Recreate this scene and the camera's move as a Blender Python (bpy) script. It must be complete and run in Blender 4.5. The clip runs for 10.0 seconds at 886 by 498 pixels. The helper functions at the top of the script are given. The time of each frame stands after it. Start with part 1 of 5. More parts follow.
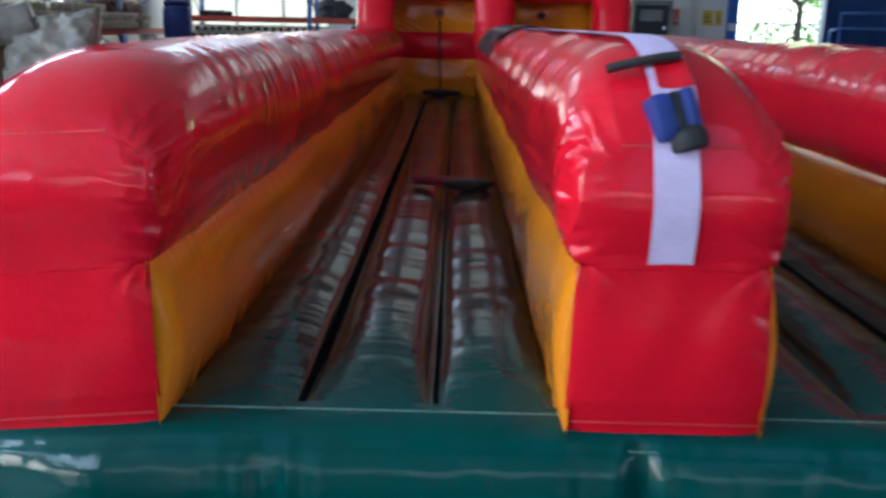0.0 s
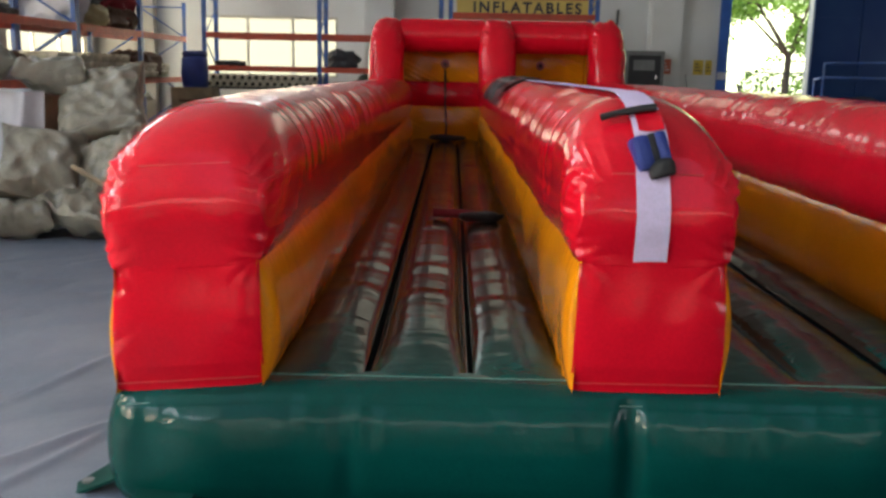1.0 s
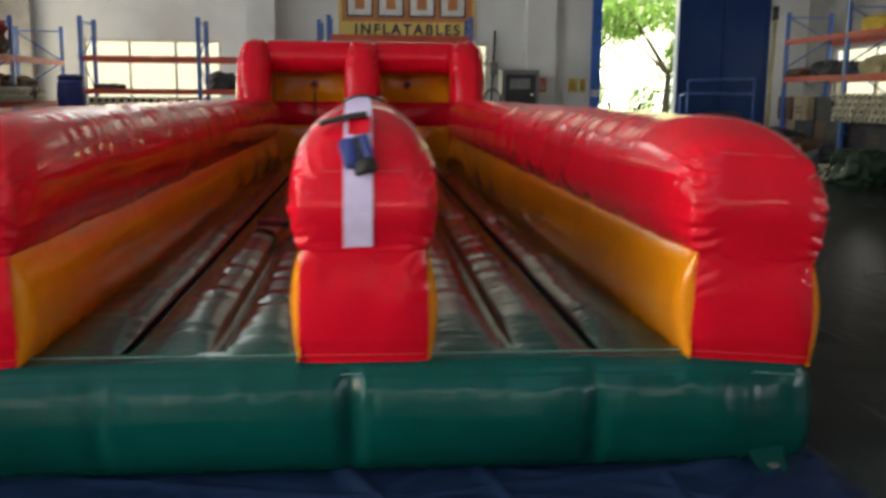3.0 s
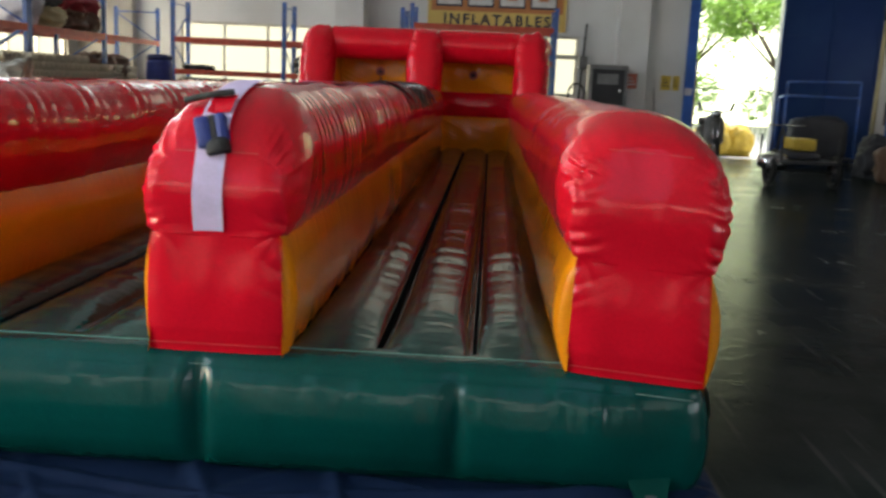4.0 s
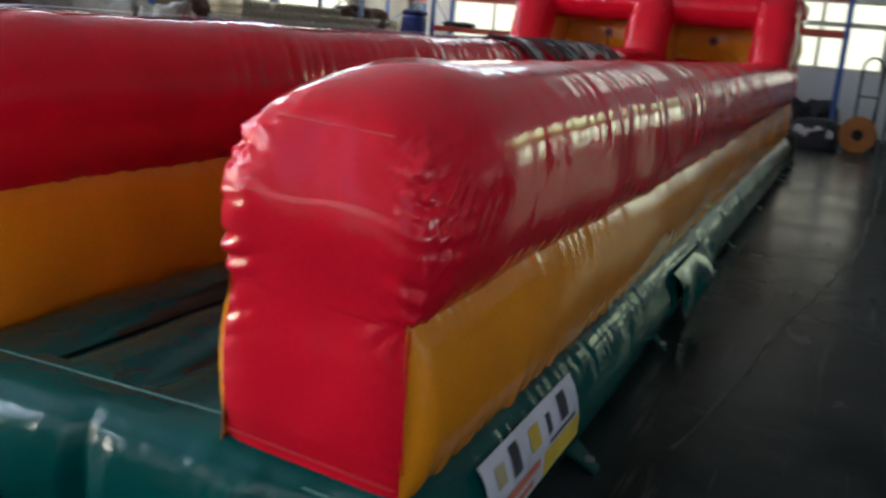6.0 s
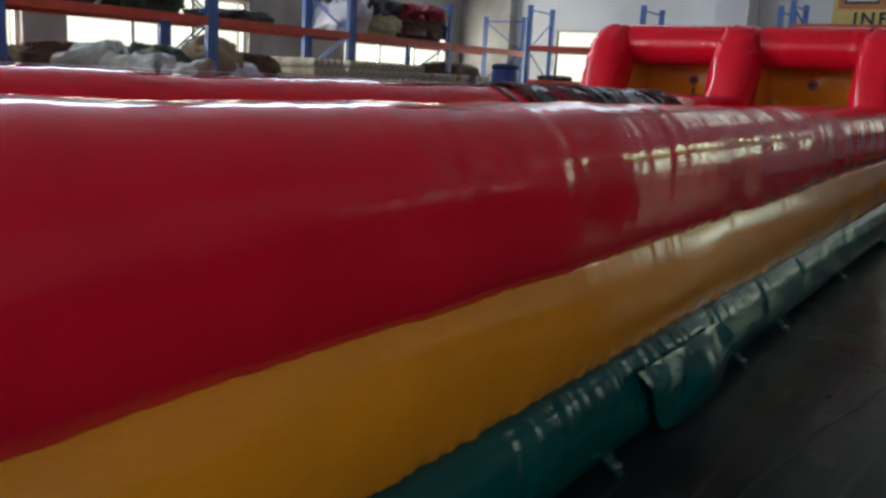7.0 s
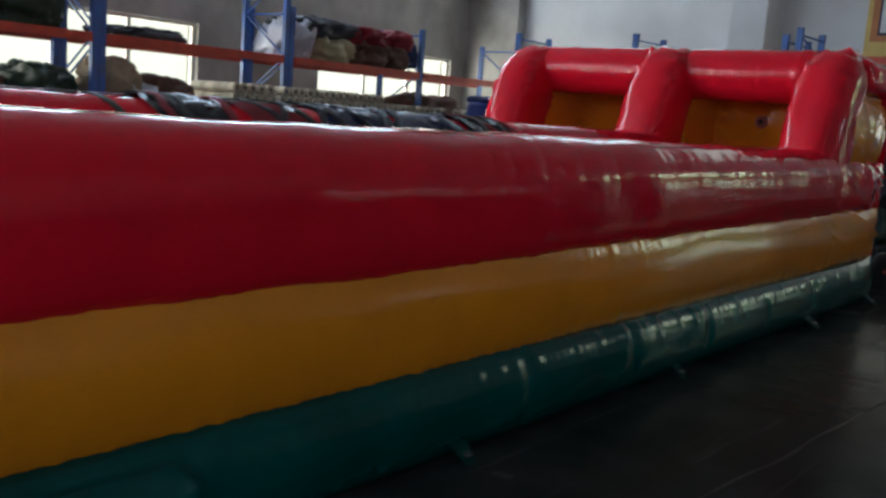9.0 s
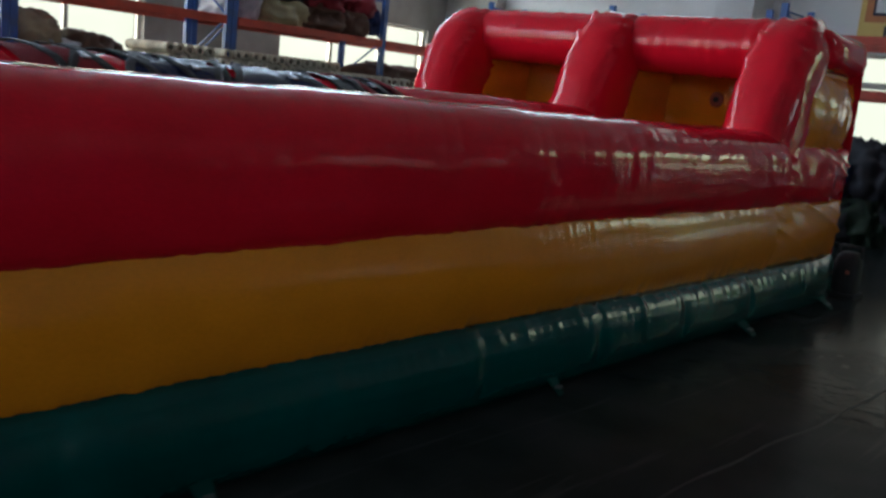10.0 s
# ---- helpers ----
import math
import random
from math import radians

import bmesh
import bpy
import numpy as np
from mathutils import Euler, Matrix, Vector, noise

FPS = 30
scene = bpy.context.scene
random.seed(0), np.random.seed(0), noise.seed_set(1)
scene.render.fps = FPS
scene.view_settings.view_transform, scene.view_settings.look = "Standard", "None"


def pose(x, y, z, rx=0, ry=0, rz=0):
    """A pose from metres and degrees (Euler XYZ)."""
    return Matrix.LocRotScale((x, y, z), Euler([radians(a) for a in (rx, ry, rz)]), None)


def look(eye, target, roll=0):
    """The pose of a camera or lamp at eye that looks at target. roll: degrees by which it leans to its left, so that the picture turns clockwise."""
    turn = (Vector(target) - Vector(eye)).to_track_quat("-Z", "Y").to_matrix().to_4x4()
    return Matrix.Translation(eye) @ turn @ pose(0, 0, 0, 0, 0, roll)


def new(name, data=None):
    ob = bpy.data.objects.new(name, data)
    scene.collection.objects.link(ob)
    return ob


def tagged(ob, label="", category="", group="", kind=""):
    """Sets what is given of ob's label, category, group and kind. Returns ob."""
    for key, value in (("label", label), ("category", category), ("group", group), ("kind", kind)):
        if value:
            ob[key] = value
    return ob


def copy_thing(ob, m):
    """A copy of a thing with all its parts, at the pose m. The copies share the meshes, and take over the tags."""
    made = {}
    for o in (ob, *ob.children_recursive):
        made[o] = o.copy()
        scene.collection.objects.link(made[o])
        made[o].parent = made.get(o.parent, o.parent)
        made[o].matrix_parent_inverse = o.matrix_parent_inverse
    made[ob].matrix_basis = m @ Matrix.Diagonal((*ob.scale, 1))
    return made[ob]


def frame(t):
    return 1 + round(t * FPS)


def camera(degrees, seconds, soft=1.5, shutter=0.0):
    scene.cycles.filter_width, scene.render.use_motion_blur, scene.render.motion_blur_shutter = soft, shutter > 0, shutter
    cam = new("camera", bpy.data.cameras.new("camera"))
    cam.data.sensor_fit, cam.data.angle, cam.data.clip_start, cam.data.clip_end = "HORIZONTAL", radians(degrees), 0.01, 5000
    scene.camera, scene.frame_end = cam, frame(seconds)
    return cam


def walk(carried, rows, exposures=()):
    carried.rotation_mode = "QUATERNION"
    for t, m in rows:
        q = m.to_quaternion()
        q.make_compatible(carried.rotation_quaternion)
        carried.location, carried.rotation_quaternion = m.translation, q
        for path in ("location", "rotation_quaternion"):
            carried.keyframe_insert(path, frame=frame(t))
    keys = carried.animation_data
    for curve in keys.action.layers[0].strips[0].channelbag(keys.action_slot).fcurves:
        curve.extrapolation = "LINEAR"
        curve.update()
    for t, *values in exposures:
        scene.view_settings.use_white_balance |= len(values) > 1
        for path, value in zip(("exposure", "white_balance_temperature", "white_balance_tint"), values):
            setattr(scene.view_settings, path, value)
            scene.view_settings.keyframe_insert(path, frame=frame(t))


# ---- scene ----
cam = camera(51.4, 10.0, 2.8, 0.5)
PATH = [
    (0, (-0.556, -2.21, 1.47), (-0.573, -0.267, 0.995), 1.2),
    (0.3, (-0.542, -2.49, 1.5), (-0.487, -0.546, 1.032), 1.5),
    (0.5, (-0.6, -2.644, 1.494), (-0.562, -0.681, 1.115), 1.2),
    (1, (-0.677, -2.988, 1.51), (-0.69, -1.025, 1.131), 1.2),
    (1.5, (-0.641, -3.303, 1.534), (-0.673, -1.335, 1.178), 1.6),
    (2, (-0.684, -3.461, 1.523), (-0.674, -1.495, 1.154), 0.7),
    (2.5, (-0.431, -3.489, 1.492), (-0.342, -1.527, 1.117), -0.5),
    (3, (0.011, -3.481, 1.485), (0.177, -1.516, 1.153), 0.5),
    (3.2, (0.18, -3.438, 1.47), (0.345, -1.466, 1.176), 1.7),
    (4.3, (1.253, -3.139, 1.47), (1.076, -1.181, 1.102), 2.3),
    (4.5, (1.423, -3.028, 1.492), (1.189, -1.076, 1.125), 2.3),
    (5, (1.876, -2.736, 1.498), (1.329, -0.859, 1.074), 2.0),
    (5.5, (2.232, -2.275, 1.477), (1.585, -0.442, 1.004), 2.3),
    (6, (2.607, -1.767, 1.49), (1.845, 0.022, 1.025), 4.8),
    (6.2, (2.686, -1.553, 1.487), (1.833, 0.198, 1.029), 5.3),
    (7.3, (3.311, -0.061, 1.476), (2.243, 1.597, 1.146), 2.8),
    (7.5, (3.44, 0.173, 1.48), (2.428, 1.869, 1.164), 3.6),
    (8, (3.748, 0.811, 1.479), (2.652, 2.457, 1.179), 4.2),
    (8.5, (3.97, 1.618, 1.481), (2.846, 3.237, 1.147), 4.1),
    (9, (4.191, 2.469, 1.479), (2.939, 4.001, 1.186), 4.3),
    (9.5, (4.343, 3.204, 1.476), (3.085, 4.717, 1.118), 3.3),
    (10, (4.292, 3.746, 1.452), (3.028, 5.258, 1.112), 6.2),
]
walk(cam, [(t, look(eye, target, roll)) for t, eye, target, roll in PATH],
     [(0, 1.2, 5150, 10), (0.6, 1.19, 5950, 10), (1.2, 1.17, 6750, 10), (3.2, 1.2, 6750, 10), (5.0, 1.25, 6100, 10), (6.2, 1.25, 5750, 10), (7.5, 1.15, 5600, 10), (8.5, 1.15, 5500, 10), (10.0, 0.92, 5500, 10)])

# ---------------------------------------------------------------- light
world = bpy.data.worlds.new("sky")
scene.world = world
world.use_nodes = True
wn = world.node_tree
sky = wn.nodes.new("ShaderNodeTexSky")
sky.sky_type, sky.sun_disc = "NISHITA", False
sky.sun_elevation, sky.sun_rotation = radians(58), radians(20)
wn.links.new(sky.outputs[0], wn.nodes["Background"].inputs[0])
wn.nodes["Background"].inputs[1].default_value = 0.15

sun = new("sun", bpy.data.lights.new("sun", "SUN"))
sun.data.energy, sun.data.angle, sun.data.color = 5.0, radians(0.5), (1.0, 0.95, 0.86)
sun.matrix_basis = look((6, 40, 40), (3, 16, 0))


def day_lamp(name, at, towards, wide, high, radiance, colour=(1.0, 0.97, 0.9)):
    """Sky light that stands in an opening, real or added: a lamp of the opening's size with that radiance."""
    lamp = new(name, bpy.data.lights.new(name, "AREA"))
    lamp.data.shape, lamp.data.size, lamp.data.size_y = "RECTANGLE", wide, high
    lamp.data.energy, lamp.data.color = DIM * radiance * wide * high * math.pi, colour
    lamp.matrix_basis = look(at, towards)
    return lamp


DIM = 0.4
WARM = (1.0, 0.91, 0.7)
COOL = (0.93, 0.97, 1.0)
SKY_BLUE = (0.78, 0.9, 1.0)
BACK, LEFT, RIGHT, FRONT, ROOF = 19.2, -9.0, 11.0, -13.0, 7.2
BACK_WINDOWS = [(-6.6, -3.4), (-0.9, 3.0)]
LEFT_WINDOWS = [(-9.0, -5.4), (-4.2, -0.6), (0.6, 4.2), (4.6, 7.4), (8.1, 11.8), (14.5, 18.4)]
RIGHT_WINDOWS = [(-9.5, -5.9), (-4.8, -1.2), (2.4, 4.8), (12.6, 17.8)]
# High end-wall windows: unseen, added to lay highlights along the tubes.
ADDED_BACK = [(-6.2, -3.3), (-1.3, 2.6)]
ADDED_FRONT = [(-8.2, -2.6), (-1.8, 3.8), (4.6, 10.2)]
# High side windows: unseen, added for highlights on left edges and crests.
ADDED_LEFT = [(-11.0, -4.6), (-3.6, 2.8), (3.8, 10.2), (11.2, 17.6)]
for a, b in BACK_WINDOWS:
    day_lamp("window_light", ((a + b) / 2, BACK + 0.24, 2.0), ((a + b) / 2, 0, 2.0), b - a, 1.4, 5.5 if b < 0 else 0.8, WARM)
# The first two are unseen, added as strong light from the front left.
for a, b in LEFT_WINDOWS:
    day_lamp("window_light", (LEFT - 0.24, (a + b) / 2, 2.03), (0, (a + b) / 2, 2.03), b - a, 1.2, 62.0 if b < 1 else 14.0 if b > 18 or b < 8 else 10.5, WARM)
# The first three are unseen, added to light the near right sides.
for a, b in RIGHT_WINDOWS:
    day_lamp("window_light", (RIGHT + 0.24, (a + b) / 2, 2.33 if b > 8 else 2.03), (0, (a + b) / 2, 2.33 if b > 8 else 2.03), b - a, 0.42 if b > 8 else 1.2, 11.0 if b < 0 else 2.0 if b < 8 else 8.0, SKY_BLUE if b < 8 else COOL)
# Lamp added above view in the doorway, for yellow-green reflections on the vinyl.
day_lamp("doorway_light", (6.72, BACK + 0.28, 3.85), (6.72, 0, 3.0), 1.9, 0.95, 1.8, (0.92, 1.0, 0.45))
for a, b in ADDED_BACK:
    day_lamp("window_light", ((a + b) / 2, BACK + 0.24, 5.6), ((a + b) / 2, 0, 5.6), b - a, 1.2, 4.0 if b < 0 else 0.5, SKY_BLUE)
for a, b in ADDED_LEFT:
    day_lamp("window_light", (LEFT - 0.24, (a + b) / 2, 5.6), (0, (a + b) / 2, 5.6), b - a, 1.2, 32.0 if b < 3 else 12.0, SKY_BLUE)
# Added windows high in the unseen front wall, lighting the red fronts.
for a, b in ADDED_FRONT:
    day_lamp("window_light", ((a + b) / 2, FRONT - 0.24, 5.4), ((a + b) / 2, 0, 5.4), b - a, 1.6, 2.6, COOL)
# Unseen roof openings, added as soft light on the front faces.
ADDED_SKYLIGHTS = [(-3.6, -7.2, 2.0, 10.0), (3.0, -7.2, 2.0, 10.0)]
for sx, sy, wd, ln in ADDED_SKYLIGHTS:
    day_lamp("skylight_light", (sx, sy, ROOF + 0.1), (sx, sy, 0), wd, ln, 0.3, COOL)

# ---------------------------------------------------------------- materials


def material(name, colour, rough=0.5, metal=0.0, coat=0.0, spots=None, scale=6.0, amount=0.25, bump=0.0, bump_scale=60.0,
             rough_vary=0.1, fine=90.0, gloss=0.5):
    """A surface with slow stains, fine grain and relief."""
    m = bpy.data.materials.new(name)
    m.use_nodes = True
    n, l = m.node_tree.nodes, m.node_tree.links
    p = n["Principled BSDF"]
    tc = n.new("ShaderNodeTexCoord")
    big, small = n.new("ShaderNodeTexNoise"), n.new("ShaderNodeTexNoise")
    big.inputs["Scale"].default_value, big.inputs["Detail"].default_value = scale, 6
    small.inputs["Scale"].default_value, small.inputs["Detail"].default_value = fine, 3
    for t in (big, small):
        l.new(tc.outputs["Object"], t.inputs["Vector"])
    mix = n.new("ShaderNodeMixRGB")
    ramp = n.new("ShaderNodeMapRange")
    ramp.inputs[1].default_value, ramp.inputs[2].default_value = 0.38, 0.68
    l.new(big.outputs[0], ramp.inputs[0])
    mix.inputs[1].default_value = (*colour, 1)
    mix.inputs[2].default_value = (*(spots or [c * (1 - amount) for c in colour]), 1)
    l.new(ramp.outputs[0], mix.inputs[0])
    grain = n.new("ShaderNodeMixRGB")
    grain.blend_type = "MULTIPLY"
    grain.inputs[0].default_value = 0.25
    l.new(mix.outputs[0], grain.inputs[1])
    l.new(small.outputs[0], grain.inputs[2])
    l.new(grain.outputs[0], p.inputs["Base Color"])
    rr = n.new("ShaderNodeMapRange")
    rr.inputs[3].default_value, rr.inputs[4].default_value = max(0.02, rough - rough_vary), min(1, rough + rough_vary)
    l.new(big.outputs[0], rr.inputs[0])
    l.new(rr.outputs[0], p.inputs["Roughness"])
    p.inputs["Specular IOR Level"].default_value = gloss
    p.inputs["Metallic"].default_value = metal
    p.inputs["Coat Weight"].default_value = coat
    p.inputs["Coat Roughness"].default_value = 0.12
    if bump:
        bn, b = n.new("ShaderNodeTexNoise"), n.new("ShaderNodeBump")
        bn.inputs["Scale"].default_value, bn.inputs["Detail"].default_value = bump_scale, 4
        b.inputs["Strength"].default_value, b.inputs["Distance"].default_value = bump, 0.02
        l.new(tc.outputs["Object"], bn.inputs["Vector"])
        l.new(bn.outputs[0], b.inputs["Height"])
        l.new(b.outputs[0], p.inputs["Normal"])
    return m


RED = material("red_vinyl", (0.75, 0.007, 0.025), 0.12, gloss=0.3, amount=0.12, scale=2.5, bump=0.12, bump_scale=9, rough_vary=0.05)
YELLOW = material("yellow_vinyl", (0.82, 0.275, 0.006), 0.16, gloss=0.36, amount=0.12, scale=2.5, bump=0.12, bump_scale=9, rough_vary=0.05)
GREEN = material("green_vinyl", (0.0006, 0.067, 0.06), 0.17, gloss=0.26, amount=0.3, scale=2.0, bump=0.3, bump_scale=7, rough_vary=0.06)
GREEN_DULL = material("dull_green_webbing", (0.001, 0.045, 0.038), 0.6, gloss=0.1, amount=0.3)
BROWN = material("brown_vinyl", (0.044, 0.028, 0.019), 0.13, gloss=0.085, amount=0.35, scale=3.0, bump=0.12, bump_scale=10, rough_vary=0.06)
STITCH = material("pale_stitching", (0.2, 0.38, 0.33), 0.6)
PINK = material("pink_stitching", (0.75, 0.07, 0.06), 0.5)
NYLON = material("dark_nylon", (0.009, 0.011, 0.018), 0.22, gloss=0.35, bump=0.3, bump_scale=40)
NYLON_BLUE = material("navy_nylon", (0.006, 0.012, 0.06), 0.22, gloss=0.35, bump=0.3, bump_scale=40)
PATCH = material("brownish_red_patch", (0.32, 0.05, 0.012), 0.5)
VELCRO = material("lilac_white_velcro", (0.72, 0.6, 0.86), 0.9, scale=14, amount=0.12, bump=0.3, bump_scale=300)
BLACK = material("black_webbing", (0.012, 0.012, 0.014), 0.55, bump=0.4, bump_scale=200)
NAVY = material("navy_fabric", (0.008, 0.018, 0.1), 0.8, bump=0.3, bump_scale=120)
BLUE_CLOTH = material("blue_fabric", (0.013, 0.034, 0.23), 0.5, bump=0.3, bump_scale=120)
MAROON = material("maroon_fabric", (0.24, 0.009, 0.02), 0.7, bump=0.3, bump_scale=90)
FLOOR = material("green_painted_concrete", (0.017, 0.023, 0.023), 0.22, spots=(0.042, 0.047, 0.046), scale=1.3, bump=0.22, bump_scale=9, rough_vary=0.16, gloss=0.014, fine=40)
fn, fl = FLOOR.node_tree.nodes, FLOOR.node_tree.links
scuff_map, scuff, scuff_cut, scuff_mix = fn.new("ShaderNodeMapping"), fn.new("ShaderNodeTexNoise"), fn.new("ShaderNodeMapRange"), fn.new("ShaderNodeMixRGB")
scuff_map.inputs["Rotation"].default_value, scuff_map.inputs["Scale"].default_value = (0, 0, 0.35), (9.0, 0.5, 1.0)
scuff.inputs["Scale"].default_value, scuff.inputs["Detail"].default_value = 1.6, 5
scuff_cut.inputs[1].default_value, scuff_cut.inputs[2].default_value, scuff_cut.inputs[4].default_value = 0.6, 0.74, 0.55
fl.new(next(q for q in fn if q.type == "TEX_COORD").outputs["Object"], scuff_map.inputs[0])
fl.new(scuff_map.outputs[0], scuff.inputs["Vector"])
fl.new(scuff.outputs[0], scuff_cut.inputs[0])
fl.new(scuff_cut.outputs[0], scuff_mix.inputs[0])
fp_ = fn["Principled BSDF"]
fl.new(fp_.inputs["Base Color"].links[0].from_socket, scuff_mix.inputs[1])
scuff_mix.inputs[2].default_value = (0.09, 0.095, 0.09, 1)
fl.new(scuff_mix.outputs[0], fp_.inputs["Base Color"])
# Floor cover in two tones: window light on its left put into the colours.
TARP = material("blue_grey_sheet", (0.12, 0.145, 0.2), 0.4, spots=(0.21, 0.23, 0.29), scale=0.9, gloss=0.25, bump=0.3, bump_scale=5, rough_vary=0.08)
TARP_UNLIT = material("blue_sheet_unlit", (0.006, 0.015, 0.046), 0.5, spots=(0.01, 0.022, 0.06), gloss=0.08, scale=1.2, bump=0.25, bump_scale=5, rough_vary=0.08)
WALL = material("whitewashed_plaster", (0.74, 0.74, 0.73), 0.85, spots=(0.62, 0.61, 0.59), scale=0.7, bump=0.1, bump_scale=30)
WALL_GREY = material("mottled_grey_plaster", (0.42, 0.4, 0.37), 0.9, spots=(0.24, 0.23, 0.21), scale=1.1, bump=0.15, bump_scale=30)
ROOFING = material("roof_sheet", (0.56, 0.57, 0.59), 0.6, scale=1.0)
STEEL_BLUE = material("blue_rack_paint", (0.03, 0.11, 0.42), 0.45, spots=(0.05, 0.09, 0.2), scale=5)
STEEL_ORANGE = material("orange_rack_paint", (0.52, 0.06, 0.025), 0.6, spots=(0.36, 0.05, 0.03), scale=5)
DOOR_BLUE = material("blue_door_paint", (0.006, 0.026, 0.115), 0.5, spots=(0.012, 0.04, 0.13), scale=1.4, bump=0.05, gloss=0.15)
FRAME_BLUE = material("bright_blue_paint", (0.02, 0.12, 0.5), 0.5, scale=3)
WHITE_FRAME = material("pale_window_frame", (0.62, 0.6, 0.52), 0.5, scale=4)
GREY_STEEL = material("grey_steel", (0.22, 0.22, 0.22), 0.45, metal=0.4, scale=5)
DARK_STEEL = material("dark_steel", (0.03, 0.03, 0.033), 0.45, metal=0.3, scale=5)
CHROME = material("bright_steel", (0.6, 0.6, 0.62), 0.25, metal=1.0, scale=8)
SACK = material("grey_woven_sack", (0.25, 0.235, 0.195), 0.3, spots=(0.09, 0.083, 0.068), gloss=0.45, scale=2.2, bump=0.9, bump_scale=14)
SHEET_WHITE = material("white_plastic_sheet", (0.62, 0.62, 0.7), 0.4, scale=3, bump=0.4, bump_scale=6)
CARD = material("brown_cardboard", (0.34, 0.26, 0.17), 0.8, spots=(0.2, 0.15, 0.1), scale=3)
KRAFT = material("yellow_cardboard", (0.42, 0.29, 0.07), 0.75, scale=3)
OLIVE = material("olive_fabric_roll", (0.64, 0.58, 0.44), 0.6, scale=5, amount=0.5)
# Lane seam, with the shade of its groove put into the colour.
SEAM_SHADE = material("shaded_seam", (0.006, 0.008, 0.008), 0.9, gloss=0.0)
HOLE = material("dark_hollow", (0.01, 0.009, 0.008), 0.9)
TAN = material("tan_canvas", (0.42, 0.36, 0.2), 0.6, scale=4, amount=0.4, bump=0.3, bump_scale=20)
DARK_GREEN = material("dark_green_canvas", (0.012, 0.035, 0.014), 0.6, scale=4, bump=0.3, bump_scale=20)
CHARCOAL = material("charcoal_canvas", (0.03, 0.03, 0.038), 0.7, scale=4, bump=0.4, bump_scale=20)
RUST = material("rusty_brown_canvas", (0.1, 0.045, 0.025), 0.7, scale=4, bump=0.3, bump_scale=20)
ORANGE = material("orange_plastic", (0.5, 0.17, 0.02), 0.45, scale=4)
SIGN_YELLOW = material("yellow_sign_paint", (0.72, 0.53, 0.14), 0.6, spots=(0.62, 0.42, 0.12), scale=2)
SIGN_ORANGE = material("orange_sign_paint", (0.55, 0.2, 0.06), 0.6, scale=2)
SIGN_WHITE = material("white_sign_paint", (0.75, 0.75, 0.75), 0.6, scale=3)
SIGN_DARK = material("dark_sign_paint", (0.03, 0.03, 0.05), 0.6, scale=3)
NOTE_RED = material("red_notice", (0.6, 0.16, 0.1), 0.6)
NOTE_YELLOW = material("yellow_notice", (0.65, 0.45, 0.05), 0.6)
RUBBER = material("black_rubber", (0.012, 0.012, 0.012), 0.7)
BARK = material("bark", (0.13, 0.09, 0.06), 0.9, scale=8, bump=0.8, bump_scale=20)
YARD = material("pale_concrete_yard", (0.42, 0.41, 0.38), 0.85, scale=0.6, bump=0.1)
LAMP_GREEN = bpy.data.materials.new("green_indicator")
LAMP_GREEN.use_nodes = True
LAMP_GREEN.node_tree.nodes["Principled BSDF"].inputs["Emission Color"].default_value = (0.05, 1.0, 0.6, 1)
LAMP_GREEN.node_tree.nodes["Principled BSDF"].inputs["Emission Strength"].default_value = 2.0


def leaf_material(name, colour):
    m = bpy.data.materials.new(name)
    m.use_nodes = True
    n, l = m.node_tree.nodes, m.node_tree.links
    geo, hue = n.new("ShaderNodeNewGeometry"), n.new("ShaderNodeHueSaturation")
    hue.inputs["Color"].default_value = (*colour, 1)
    mr = n.new("ShaderNodeMapRange")
    mr.inputs[3].default_value, mr.inputs[4].default_value = 0.6, 1.5
    l.new(geo.outputs["Random Per Island"], mr.inputs[0])
    l.new(mr.outputs[0], hue.inputs["Value"])
    p, tr, mx = n["Principled BSDF"], n.new("ShaderNodeBsdfTranslucent"), n.new("ShaderNodeMixShader")
    l.new(hue.outputs[0], p.inputs["Base Color"])
    l.new(hue.outputs[0], tr.inputs["Color"])
    mx.inputs[0].default_value = 0.55
    l.new(p.outputs[0], mx.inputs[1])
    l.new(tr.outputs[0], mx.inputs[2])
    l.new(mx.outputs[0], n["Material Output"].inputs[0])
    return m


LEAF = leaf_material("fresh_leaves", (0.2, 0.34, 0.06))
HEDGE = leaf_material("hedge_leaves", (0.16, 0.28, 0.05))

# ---------------------------------------------------------------- building blocks


def link_mesh(name, mesh, mats, parent=None, label=""):
    ob = new(name, mesh)
    for m in mats if isinstance(mats, (list, tuple)) else [mats]:
        mesh.materials.append(m)
    ob.parent = parent
    if label:
        ob["label"] = label
    return ob


def part(name, bm, mats, parent=None, label="", smooth=False):
    mesh = bpy.data.meshes.new(name)
    bmesh.ops.recalc_face_normals(bm, faces=bm.faces)
    bm.to_mesh(mesh)
    bm.free()
    if smooth:
        for f in mesh.polygons:
            f.use_smooth = True
    return link_mesh(name, mesh, mats, parent, label)


def thing(name, label, category, at=(0, 0, 0), group="", kind=""):
    ob = new(name)
    ob.location = at
    ob.empty_display_size = 0.1
    return tagged(ob, label, category, group, kind)


